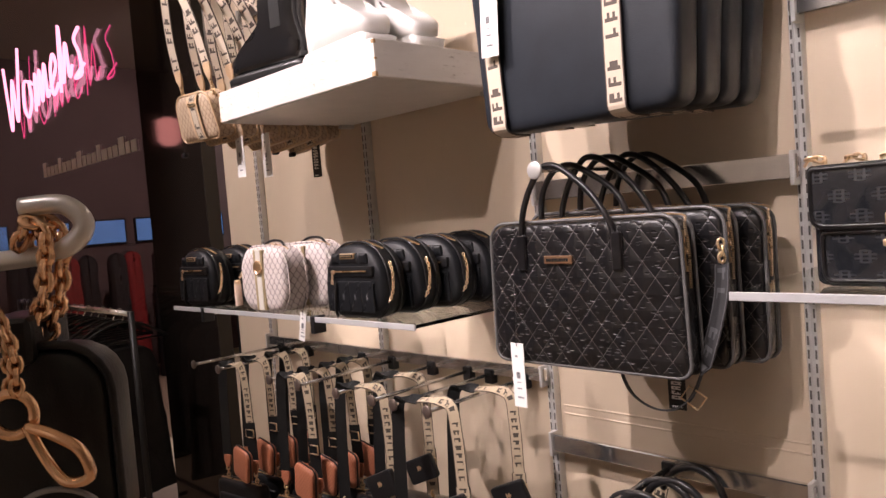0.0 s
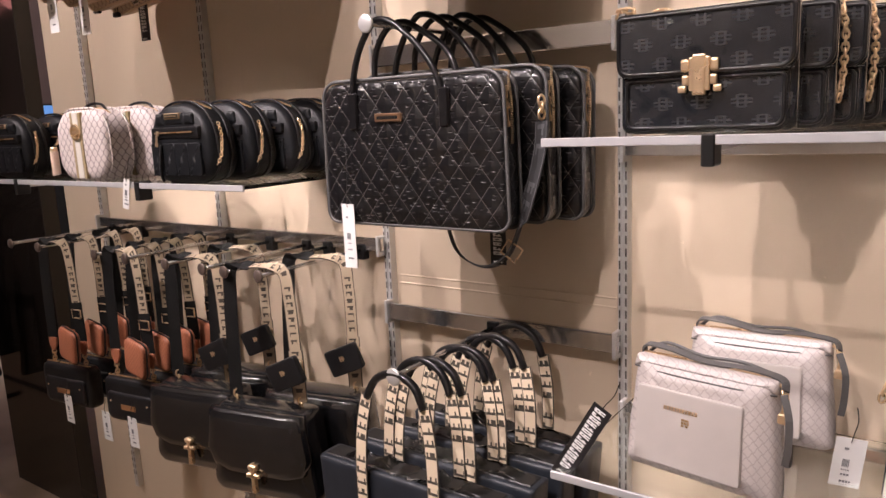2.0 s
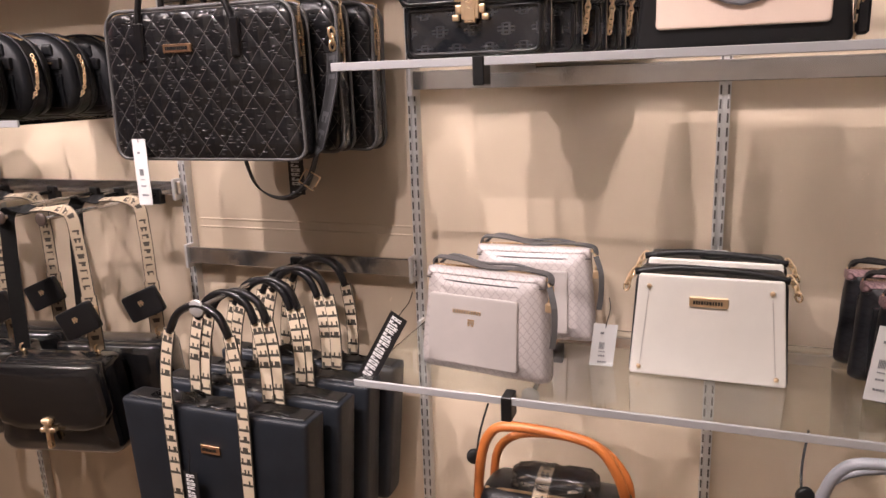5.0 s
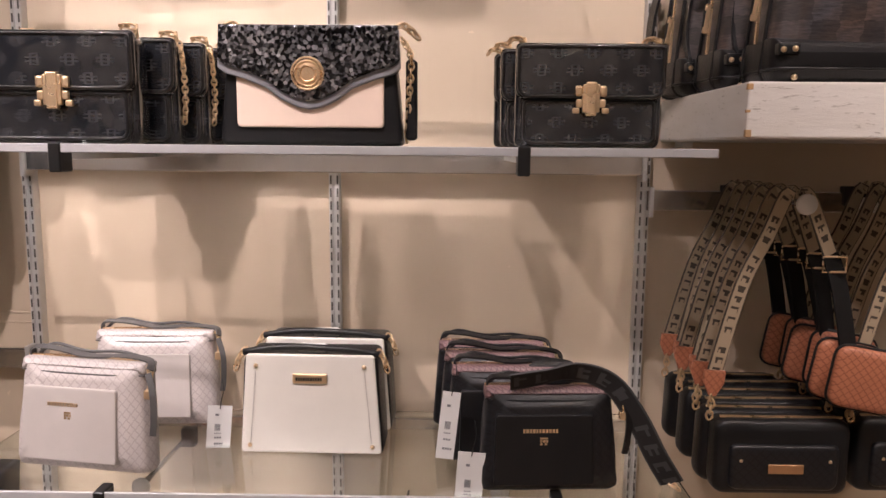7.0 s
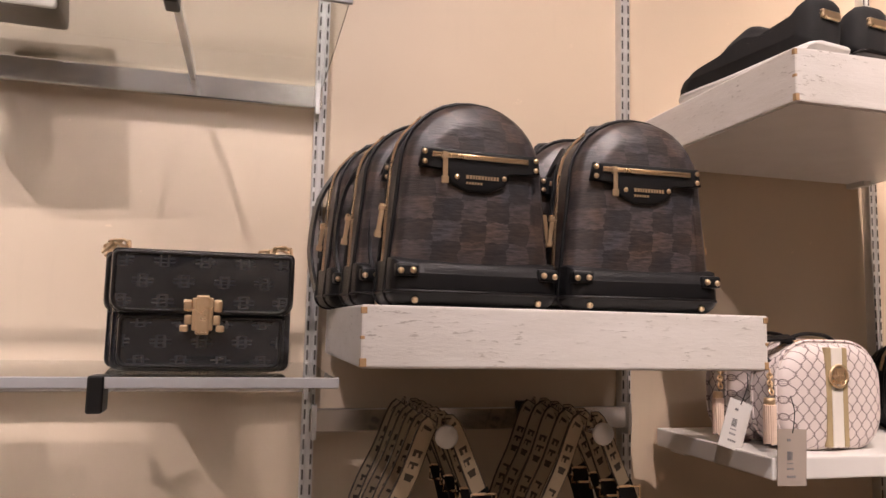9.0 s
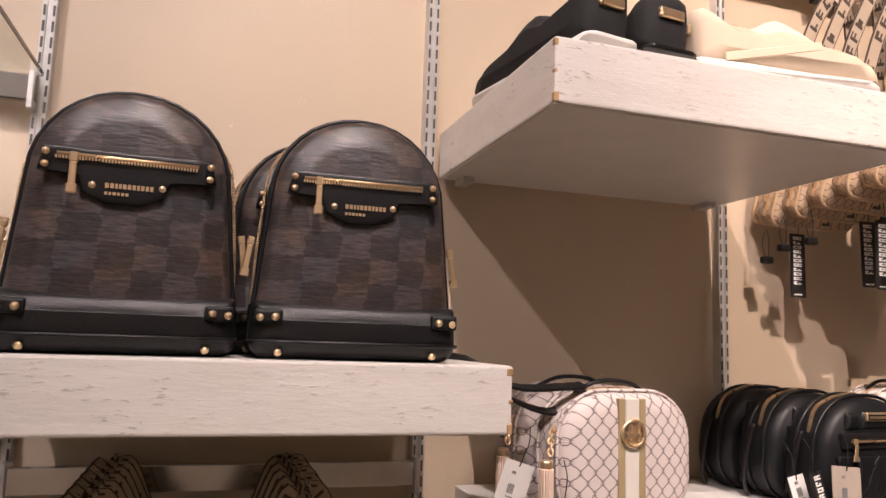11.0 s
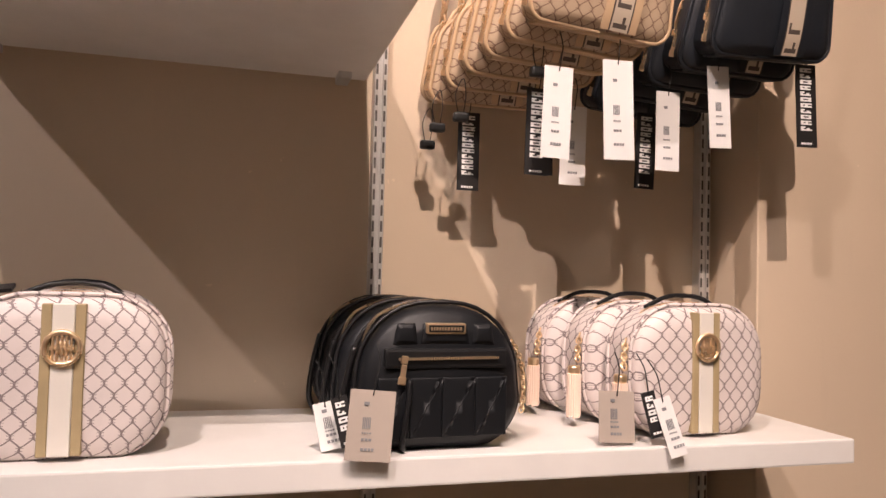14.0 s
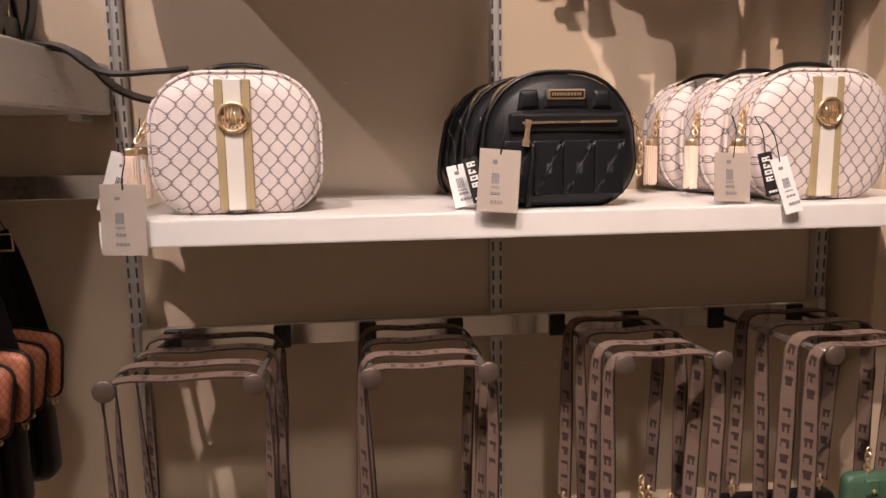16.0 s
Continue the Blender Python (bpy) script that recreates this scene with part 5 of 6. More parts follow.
stack(zebra_tote, ["black leather tote with cream lettered handles, hanging", "black leather tote with plastic wrap behind another"],
      [pose(-0.905, -0.388, 0.468), pose(-0.888, -0.30, 0.472, 0, 1, 0), pose(-0.872, -0.215, 0.474, 0, 1, 2), pose(-0.858, -0.13, 0.478, 0, 2, 2)])
hook(-0.905, 0.985, -0.385, 0.0, 0.017)
swing_tag("long black card tag with white block letters", pose(-0.945, -0.412, 0.655), 0.034, 0.15, BLACKCARD)


# ---- bags under the glass shelf ----
def slouch_bag(label, skin, x, y, ztop, w):
    t = thing("shoulder_bag", label, "handbag", at=pose(x, y, ztop - 0.37))
    puff("body", rrect(w, 0.24, 0.05, 0.03, 5, 0.92), -0.06, 0.06, 0.03, BLACKLEATHER, t, bulge=0.012)
    zipline("top_zip", [(-w * 0.42, -0.03, 0.235), (0, -0.045, 0.246), (w * 0.42, -0.03, 0.235)], GOLD, t, "gold zip")
    ribbon("lettered_band", smooth_path([(-0.02, -0.055, 0.238), (-0.02, -0.03, 0.252), (-0.02, 0.02, 0.252)], 4), 0.03, 0.002, (1, 0, 0), STRAPTEXT, t, "lettered band")
    tube("handle", smooth_path([(-w * 0.47, -0.03, 0.19), (-w * 0.46, -0.03, 0.27), (-w * 0.40, -0.03, 0.34), (-w * 0.25, -0.03, 0.365), (w * 0.2, -0.03, 0.355), (w * 0.36, -0.03, 0.31), (w * 0.44, -0.03, 0.24), (w * 0.46, -0.03, 0.18)], 5), 0.0095, skin, t, "rounded leather handle", 8)
    tube("rear_handle", smooth_path([(-w * 0.44, 0.04, 0.20), (-w * 0.40, 0.04, 0.28), (-w * 0.2, 0.04, 0.32), (w * 0.2, 0.04, 0.315), (w * 0.40, 0.04, 0.26), (w * 0.44, 0.04, 0.20)], 4), 0.0085, skin, t, "rounded leather handle", 8)
    for s in (-1, 1):
        chain("ring", [(s * w * 0.47, -0.035, 0.20), (s * w * 0.475, -0.035, 0.165)], 0.016, GOLD, t, "gold ring")
        boxp("corner_trim", (s * w * 0.44 - 0.022, s * w * 0.44 + 0.022, -0.066, 0.0, 0.09, 0.19), skin, t, "leather corner trim", 0.008, 2)
    puff("plastic_wrap", rrect(w * 0.5, 0.05, 0.012, 0.014, 3, z0=0.222), -0.03, 0.03, 0.012, PLASTICBAG, t, "crumpled clear plastic wrap", bulge=0.01, dent=0.008, seed=7)
    tube("cord", smooth_path([(-w * 0.49, 0.06, 0.36), (-w * 0.52, 0.02, 0.30), (-w * 0.5, -0.03, 0.21)], 4), 0.0022, BLACKPLASTIC, t, "black security cord", 6)
    disc("security_disc", (-w * 0.515, -0.01, 0.285), (0.3, -1, 0), 0.015, 0.01, BLACKPLASTIC, t, "black security disc")
    return t


slouch_bag("black slouchy bag with orange leather handles", ORANGE, -0.258, -0.24, 0.775, 0.30)
slouch_bag("black slouchy bag with grey leather handles", GREYLEATHER, 0.335, -0.24, 0.795, 0.36)
hook(-0.30, 0.825, -0.26)
hook(0.32, 0.825, -0.26)


# ---- small bags on straps ----
def clip_end(parent, x, y, z, lean=0.0):
    """Leather strap end with a gold swivel clip below it."""
    m = pose(x, y, z, 0, lean, 0)
    o = [(-0.017, 0.0), (0.017, 0.0), (0.017, -0.020), (0.006, -0.042), (-0.006, -0.042), (-0.017, -0.020)]
    p = puff("strap_end", [(a, b) for a, b in o], -0.003, 0.003, 0.0015, RUSTMONO, parent, "rust leather strap end", bulge=0.0005)
    p.matrix_basis = m
    c = chain("clip", [(0, 0, -0.045), (0.001, 0, -0.062), (0, 0, -0.085)], 0.013, GOLD, parent, "gold swivel clip")
    c.matrix_basis = m


def crossbody(label, span, drop, spread, strap, style, near=None):
    """A small bag on a strap draped over a hook; the hook is at the origin."""
    t = thing("crossbody_bag", label, "crossbody bag", style + " crossbody bags")
    h = span / 2
    tex2 = WEBBING if style == "pouch" else strap
    L = smooth_path([(-h * 0.2, 0, 0.008), (-h - 0.004, 0, 0.004), (-h - 0.012 - spread * 0.2, 0, -0.06), (-h - 0.012 - spread * 0.6, 0, -drop * 0.5), (-h - 0.012 - spread, 0, -drop)], 5)
    R = smooth_path([(-h * 0.2, 0, 0.008), (h, 0, 0.004), (h + 0.012 + spread * 0.2, 0, -0.06), (h + 0.012 + spread * 0.55, 0, -drop * 0.5), (h + 0.012 + spread * 0.9, 0, -drop)], 5)
    side = [(0.1, -1, 0)] * 7 + [(0.25 + 0.07 * min(q, 9), -1, 0) for q in range(20)] if style == "belt" else (1, 0.35, 0.1)
    side2 = [(0.8, -1, 0)] * 30 if style == "belt" else side
    ribbon("strap", L, 0.030 if style != "belt" else 0.024, 0.0025, side, near or strap, t, "broad strap")
    k = int(len(R) * (0.85 if near else 0.62))
    ribbon("strap_far_side", R[:k], 0.027 if style != "belt" else 0.024, 0.0025, side, strap, t, "lettered strap")
    ribbon("strap_webbing", R[k - 1:], 0.032 if style != "belt" else 0.022, 0.003, side2, tex2, t, "black webbing")
    b = R[k]
    if style != "belt":
        tube("buckle", [(b.x - 0.018, -0.004, b.z - 0.012), (b.x + 0.018, -0.004, b.z - 0.012), (b.x + 0.018, -0.004, b.z + 0.012), (b.x - 0.018, -0.004, b.z + 0.012)], 0.0022, GOLD, t, "gold buckle", 6, True)
    e0, e1 = L[-1], R[-1]
    bw = 0.215
    cx = (e0.x + e1.x) / 2
    if style == "pouch":
        clip_end(t, e0.x, 0, e0.z, 4)
        clip_end(t, e1.x, 0, e1.z, -4)
        zb = -drop - 0.20
        puff("body", rrect(bw, 0.125, 0.018, 0.02, 4, z0=zb), -0.022, 0.022, 0.012, BLACKLEATHER, t, bulge=0.004).location.x = cx
        puff("front_pocket", rrect(bw * 0.8, 0.075, 0.014, 0.01, 4, z0=zb + 0.012), -0.031, -0.015, 0.006, DARKMONO, t, "embossed flap pocket", bulge=0.002).location.x = cx
        boxp("name_plate", (cx - 0.028, cx + 0.028, -0.036, -0.03, zb + 0.042, zb + 0.058), COPPER, t, "rose-gold name plate", 0.001)
        rivets("rivets", [(cx - 0.07, -0.032, zb + 0.062), (cx + 0.07, -0.032, zb + 0.062)], 0.003, GOLD, t)
        zipline("top_zip", [(cx - bw * 0.45, -0.006, zb + 0.126), (cx + bw * 0.45, -0.006, zb + 0.126)], GOLD, t, "gold zip")
        px, pz = e1.x - 0.03, -drop - 0.055
        puff("coin_pouch", rrect(0.096, 0.096, 0.018, 0.018, 4, z0=-0.048), -0.013, 0.009, 0.007, RUSTMONO, t, "rust lattice coin pouch", bulge=0.003).matrix_basis = pose(px + 0.03, -0.038, pz + 0.055, 0, 8, -12)
        tube("pouch_piping", [(x, -0.002, z) for x, z in rrect(0.099, 0.099, 0.019, 0.019, 4, z0=-0.0495)], 0.0024, BLACKLEATHER, t, "black piping", 6, True).matrix_basis = pose(px + 0.03, -0.038, pz + 0.055, 0, 8, -12)
    elif style == "saddle":
        zb = -drop - 0.225
        puff("body", rrect(0.29, 0.215, 0.03, 0.02, 5, 0.86, z0=zb), -0.050, 0.045, 0.026, BOOTBLACK, t, bulge=0.010).location.x = cx
        o = [(-0.122, 0.214), (-0.137, 0.115), (-0.122, 0.078), (-0.08, 0.062), (0.08, 0.062), (0.122, 0.078), (0.137, 0.115), (0.122, 0.214)]
        puff("flap", [(x, z + zb) for x, z in o][::-1][::-1], -0.066, -0.030, 0.014, BOOTBLACK, t, "smooth black flap", bulge=0.008).location.x = cx
        bm = bmesh.new()
        add_box(bm, cx - 0.005, cx + 0.005, -0.080, -0.066, zb + 0.03, zb + 0.10, 0.002)
        add_box(bm, cx - 0.018, cx + 0.018, -0.080, -0.066, zb + 0.068, zb + 0.078, 0.002)
        add_box(bm, cx - 0.012, cx + 0.012, -0.081, -0.066, zb + 0.086, zb + 0.098, 0.003)
        part("clasp", bm, GOLD, t, "gold turn clasp")
        puff("card_case", rrect(0.085, 0.062, 0.006, 0.006, 2, z0=-0.037), -0.008, 0.008, 0.003, BLACKLEATHER, t, "small black card case", bulge=0.001).matrix_basis = pose(e1.x - 0.01, -0.035, -drop * 0.72, 0, -24, 0)
        bars("case_crest", -0.007, -0.007, [(0, 0.012, [0.004, 0.002, 0.004]), (0.004, 0.005, [0.013])], -0.0085, GOLD, t, "small gold crest").matrix_basis = pose(e1.x - 0.01, -0.035, -drop * 0.72, 0, -24, 0)
        for e in (e0, e1):
            chain("ring", [(e.x, 0, e.z + 0.004), (e.x, 0, e.z - 0.028)], 0.015, GOLD, t, "gold ring")
    else:
        zb = -drop - 0.12
        chain("clip", [(e0.x, 0, e0.z), (e0.x, 0, e0.z - 0.04)], 0.013, GOLD, t, "gold swivel clip")
        chain("clip", [(e1.x, 0, e1.z), (e1.x, 0, e1.z - 0.04)], 0.013, GOLD, t, "gold swivel clip")
        puff("body", rrect(bw, 0.10, 0.018, 0.014, 4, z0=zb), -0.015, 0.015, 0.008, BLACKLEATHER, t, bulge=0.003).location.x = cx
    return t


def hang(maker_args, x, z, ys, labels, yaw=0, drift=0.0):
    first = crossbody(labels[0], *maker_args)
    for i, y in enumerate(ys[1:]):
        c = copy_thing(first, pose(x + drift * (i + 1), y, z, 0, (-1) ** i * 1.5, yaw + 3 * (-1) ** i))
        c["label"] = labels[-1]
    first.matrix_basis = pose(x, ys[0], z, 0, 0, yaw)


XL = ["black crossbody bag with rust pouch on a lettered strap", "black crossbody bag hung behind others on a hook"]
SL = ["glossy black saddle bag with gold clasp on lettered strap", "black saddle bag hung behind another on a hook"]
BL = ["lettered strap crossbody bag draped over two hooks", "lettered strap crossbody bag hung behind others"]
for kx in (-2.40, -2.235, -1.935, -1.79, -1.62, -1.478, -1.40, -1.286):
    hook(kx, 1.136, -0.362, 0.0, 0.014, KNOB)
hang((0.085, 0.285, 0.012, STRAPTEXT, "pouch", WEBBING), -2.20, 1.142, (-0.335, -0.255, -0.175, -0.11), XL, 8)
hang((0.085, 0.270, 0.012, STRAPTEXT, "pouch", WEBBING), -1.86, 1.142, (-0.335, -0.265, -0.195, -0.125), XL, 8)
hang((0.120, 0.30, 0.012, STRAPTEXT, "saddle", WEBBING), -1.575, 1.142, (-0.32, -0.19), SL, 12)
hang((0.130, 0.30, 0.012, STRAPTEXT, "saddle", WEBBING), -1.325, 1.142, (-0.335, -0.20), SL, 12, 0.05)
for kx in (0.768, 1.0):
    hook(kx, 1.335, -0.34)
hang((0.03, 0.275, 0.085, STRAPTEXT, "pouch"), 0.768, 1.342, (-0.315, -0.27, -0.225, -0.18, -0.135, -0.09), XL, 0)
hang((0.03, 0.275, 0.085, STRAPTEXT, "pouch"), 1.0, 1.342, (-0.30, -0.25, -0.20, -0.15, -0.10), XL, 0)
KX = (1.283, 1.460, 1.603, 1.752, 1.932, 2.066, 2.225, 2.375)
for kx in KX:
    hook(kx, 1.066, -0.36, 0.025, 0.014, KNOB)
for i in range(4):
    a, b = KX[2 * i], KX[2 * i + 1]
    hang((b - a, 0.33 if i < 2 else 0.29, -0.004, STRAPDARK, "belt"), (a + b) / 2, 1.086, (-0.335, -0.28, -0.21, -0.14), BL, 0)
for px, pz in ((1.985, 0.80), (2.03, 0.77), (2.335, 0.82), (2.395, 0.80)):
    t = thing("coin_pouch", "small bottle-green leather pouch on a clip", "pouch", "green pouches", at=pose(px, -0.30, pz))
    puff("body", rrect(0.075, 0.065, 0.014, 0.012, 4), -0.01, 0.012, 0.007, GREEN, t, bulge=0.004)
    boxp("snap_tab", (-0.012, 0.012, -0.017, -0.008, 0.035, 0.062), GREEN, t, "snap tab", 0.003)
    rivets("snap", [(0, -0.017, 0.043)], 0.004, GOLD, t, "gold snap")
    chain("clip", [(0, 0, 0.064), (0, 0, 0.105)], 0.011, GOLD, t, "gold clip")
swing_tag("white card price tag with barcode", pose(-2.17, -0.372, 0.70), 0.04, 0.085)
swing_tag("white card price tag with barcode", pose(-1.84, -0.372, 0.70), 0.04, 0.085)
swing_tag("white card price tag with barcode", pose(-1.97, -0.372, 0.69), 0.04, 0.085)


# ---- hanging camera bags ----
def hanging_camera_bag(label, skin, trim, band, group):
    """A small camera bag; its strap loops over a hook 0.45 m above."""
    t = thing("camera_bag", label, "handbag", group)
    arch = rrect(0.205, 0.128, 0.022, 0.042, 5, 0.92)
    puff("body", arch, 0.0, 0.062, 0.010, skin, t, bulge=0.006)
    for y in (0.006, 0.056):
        tube("piping", [(x, y, z) for x, z in rrect(0.208, 0.131, 0.023, 0.043, 5, 0.92)], 0.0032, trim, t, "leather piping", 6, True)
    zipline("zip", [(-0.098, 0.031, 0.03), (-0.096, 0.031, 0.09), (-0.06, 0.031, 0.130), (0.06, 0.031, 0.130)], GOLD, t, "gold zip")
    zip_pull("zip_pull", (-0.103, 0.026, 0.05), GOLD, t, 0.028, 4)
    boxp("gusset", (-0.088, 0.088, 0.016, 0.046, -0.003, 0.010), trim, t, "leather base gusset", 0.002)
    ribbon("lettered_band", smooth_path([(0.022, -0.004, 0.004), (0.022, -0.0085, 0.03), (0.022, -0.0095, 0.07), (0.022, -0.0065, 0.118), (0.022, 0.02, 0.131)], 4), 0.030, 0.002, (1, 0, 0), band, t, "lettered centre band")
    for x in (0.001, 0.043):
        ribbon("band_edge", smooth_path([(x, -0.004, 0.004), (x, -0.0085, 0.03), (x, -0.0095, 0.07), (x, -0.0065, 0.118), (x, 0.02, 0.131)], 4), 0.011, 0.002, (1, 0, 0), trim, t, "leather band edge")
    tube("buckle", [(0.004, -0.011, 0.098), (0.040, -0.011, 0.098), (0.040, -0.011, 0.106), (0.004, -0.011, 0.106)], 0.0022, GOLD, t, "gold bar buckle", 6, True)
    for s in (-1, 1):
        chain("clip", [(s * 0.085, 0.031, 0.115), (s * 0.083, 0.031, 0.16)], 0.013, GOLD, t, "gold swivel clip")
        puff("strap_end", [(-0.017, 0.205), (-0.017, 0.18), (-0.006, 0.158), (0.006, 0.158), (0.017, 0.18), (0.017, 0.205)][::-1], 0.028, 0.034, 0.0015, trim, t, "leather strap end", bulge=0.0005).location.x = s * 0.082
        ribbon("strap", smooth_path([(s * 0.082, 0.031, 0.20), (s * 0.072, 0.031, 0.30), (s * 0.035, 0.031, 0.42), (0.0, 0.031, 0.455)], 5), 0.034, 0.003, (1, 0.15, 0), band, t, "lettered strap")
    return t


TB = ["tan lattice camera bag with lettered band, hanging", "tan lattice camera bag hung behind another"]
NB = ["blue-black leather camera bag with lettered band, hanging", "blue-black leather camera bag hung behind another"]


def tan_bag(label):
    return hanging_camera_bag(label, TANMONO, TANLEATHER, STRAPWHITE, "tan hanging camera bags")


def navy_bag(label):
    return hanging_camera_bag(label, NAVYLEATHER, NAVYLEATHER, STRAPWHITE, "blue-black hanging camera bags")


stack(tan_bag, TB, [pose(2.072 - 0.014 * i, -0.295 + 0.046 * i, 1.832 - 0.011 * i, 14, 4 - i, 2) for i in range(6)] + [pose(-2.075 + 0.012 * i, -0.43 + 0.064 * i, 1.822 - 0.005 * i, 12, 2 - 2 * i, 2) for i in range(6)])
stack(navy_bag, NB, [pose(2.352 - 0.018 * i, -0.285 + 0.054 * i, 1.830 - 0.012 * i, 14, -3 + 2 * i, 3) for i in range(5)])
hook(2.065, 2.30, -0.36)
hook(2.34, 2.30, -0.34)
hook(-2.075, 2.30, -0.42)
for m, w, h in ((pose(2.028, -0.262, 1.79, 0, 2, 0), 0.042, 0.125), (pose(2.103, -0.285, 1.80, 0, -2, 0), 0.045, 0.135), (pose(2.10, -0.16, 1.765, 0, 1, 0), 0.042, 0.12), (pose(2.235, -0.20, 1.79, 0, 0, 0), 0.04, 0.12), (pose(2.285, -0.25, 1.82, 0, -3, 0), 0.036, 0.12)):
    swing_tag(TG, m, w, h)
for m in (pose(1.965, -0.06, 1.765, 0, 0, 0), pose(2.025, -0.20, 1.775, 0, 1, 0), pose(2.055, -0.14, 1.785, 0, -1, 0), pose(2.43, -0.26, 1.835, 0, -2, 0), pose(2.26, -0.10, 1.78, 0, 2, 0)):
    swing_tag("long black card tag with white block letters", m, 0.036, 0.125, BLACKCARD)
for m, c in ((pose(-1.985, -0.36, 1.835), None), (pose(-1.945, -0.30, 1.83), None), (pose(-1.99, -0.10, 1.83), BLACKCARD)):
    swing_tag(TG if c is None else "long black card tag with white block letters", m, 0.042, 0.125, c)
for x, y, z in ((1.905, -0.09, 1.735), (1.93, -0.13, 1.745), (2.005, -0.245, 1.79), (1.90, -0.05, 1.715), (-2.2, -0.42, 1.80), (-2.12, -0.16, 1.80), (-2.09, -0.12, 1.79)):
    t = thing("security_tag", "small black plastic security tag on a wire", "security tag", "security tags", at=pose(x, y, z))
    boxp("body", (-0.012, 0.012, -0.007, 0.007, -0.012, 0.002), BLACKPLASTIC, t, bev=0.004, seg=2)
    tube("wire", smooth_path([(-0.004, 0, 0.0), (-0.008, 0.002, 0.03), (0.004, 0.004, 0.055), (0.008, 0.002, 0.03), (0.004, 0, 0)], 4), 0.0008, BLACKPLASTIC, t, "", 5)


# ---- shoes ----
def trainer(label, upper, sole, stripe, L=0.27):
    """A low trainer; toe towards +x, standing on z = 0."""
    t = thing("trainer_shoe", label, "shoe", "trainers on the shelf")
    outl = [(-L * 0.48, 0.0), (-L * 0.51, 0.012), (-L * 0.49, 0.026), (0.0, 0.021), (L * 0.3, 0.018), (L * 0.49, 0.017), (L * 0.505, 0.010), (L * 0.45, 0.0)]
    def rounded(pts):
        return [(v.x, v.z) for v in smooth_path([(x, 0, z) for x, z in pts + pts[:1]], 3)][:-1]
    puff("sole", rounded(outl)[::-1], -0.045, 0.045, 0.016, sole, t, "chunky moulded sole", bulge=0.0)
    up = [(-L * 0.49, 0.020), (L * 0.48, 0.012), (L * 0.495, 0.028), (L * 0.44, 0.043), (L * 0.32, 0.053), (L * 0.18, 0.063), (0.02, 0.082), (-0.015, 0.094), (-0.04, 0.082), (-0.07, 0.072), (-L * 0.38, 0.076), (-L * 0.45, 0.098), (-L * 0.50, 0.092), (-L * 0.505, 0.055)]
    puff("upper", rounded(up), -0.040, 0.040, 0.024, upper, t, "soft upper", bulge=0.002)
    boxp("stripe", (-0.09, 0.06, -0.0425, -0.0385, 0.040, 0.052), stripe, t, "contrasting side stripe", 0.001, 1, pose(0, 0, 0, 0, -12, 0))
    tubes("laces", [smooth_path([(0.0 + i * 0.017, -0.026, 0.080 - i * 0.0075), (0.004 + i * 0.017, 0, 0.092 - i * 0.0075), (0.0 + i * 0.017, 0.026, 0.080 - i * 0.0075)], 3) for i in range(4)], 0.0025, sole, t, "laces", 5)
    boxp("heel_trim", (-L * 0.525, -L * 0.46, -0.02, 0.02, 0.062, 0.076), GOLD, t, "gold heel trim", 0.002)
    return t


ST = 1.894
for lab, u, s, k, m in (("black trainer with white sole stripe on the shelf", CLOTH, BOOTWHITE, BOOTWHITE, pose(1.305, -0.300, ST, 0, 0, 100)), ("black trainer with white stripe beside its pair", CLOTH, BOOTBLACK, BOOTWHITE, pose(1.402, -0.296, ST, 0, 0, 97)),
                        ("beige suede trainer with white sole on the shelf", BEIGESHOE, BOOTWHITE, BEIGESHOE, pose(1.605, -0.400, ST, 0, 0, -6)), ("beige suede trainer beside its pair", BEIGESHOE, BOOTWHITE, BEIGESHOE, pose(1.61, -0.29, ST, 0, 0, -5)), ("cream trainer with gold trim behind the others", CREAM, BOOTWHITE, GOLD, pose(1.62, -0.18, ST, 0, 0, -4))):
    trainer(lab, u, s, k).matrix_basis = m


def boot(label, skin, sole, group):
    t = thing("ankle_boot", label, "boot", group)
    o = [(-0.13, 0.0), (-0.14, 0.02), (-0.125, 0.034), (0.0, 0.032), (0.12, 0.030), (0.145, 0.02), (0.14, 0.0)]
    puff("sole", o[::-1], -0.045, 0.045, 0.012, sole, t, "ridged chunky sole", bulge=0.0)
    up = [(-0.125, 0.028), (0.135, 0.026), (0.14, 0.05), (0.11, 0.075), (0.04, 0.098), (0.008, 0.15), (0.0, 0.26), (-0.115, 0.26), (-0.11, 0.15), (-0.13, 0.08)]
    puff("upper", up, -0.042, 0.042, 0.026, skin, t, "glossy boot upper", bulge=0.002)
    boxp("elastic_panel", (-0.075, -0.035, -0.0445, 0.0445, 0.12, 0.24), sole, t, "elastic side panel", 0.002)
    tube("pull_loop", smooth_path([(-0.115, -0.01, 0.25), (-0.122, 0, 0.285), (-0.115, 0.01, 0.25)], 4), 0.003, sole, t, "", 6)
    return t


SB = 1.936
B1 = boot("black glossy ankle boot with chunky sole", BOOTBLACK, BLACKPLASTIC, "black boots")
B1.matrix_basis = pose(-1.76, -0.36, SB, 0, 0, 190)
copy_thing(B1, pose(-1.72, -0.24, SB, 0, 0, 188))
B2 = boot("white leather ankle boot with chunky sole", BOOTWHITE, BOOTWHITE, "white boots")
B2.matrix_basis = pose(-1.47, -0.355, SB, 0, 0, -6)
copy_thing(B2, pose(-1.44, -0.24, SB, 0, 0, -4))

# ---- window end of the shop ----
N = thing("neon_sign", "glowing pink neon handwriting on the dark window", "neon sign", at=pose(-5.35, -0.07, 2.30))


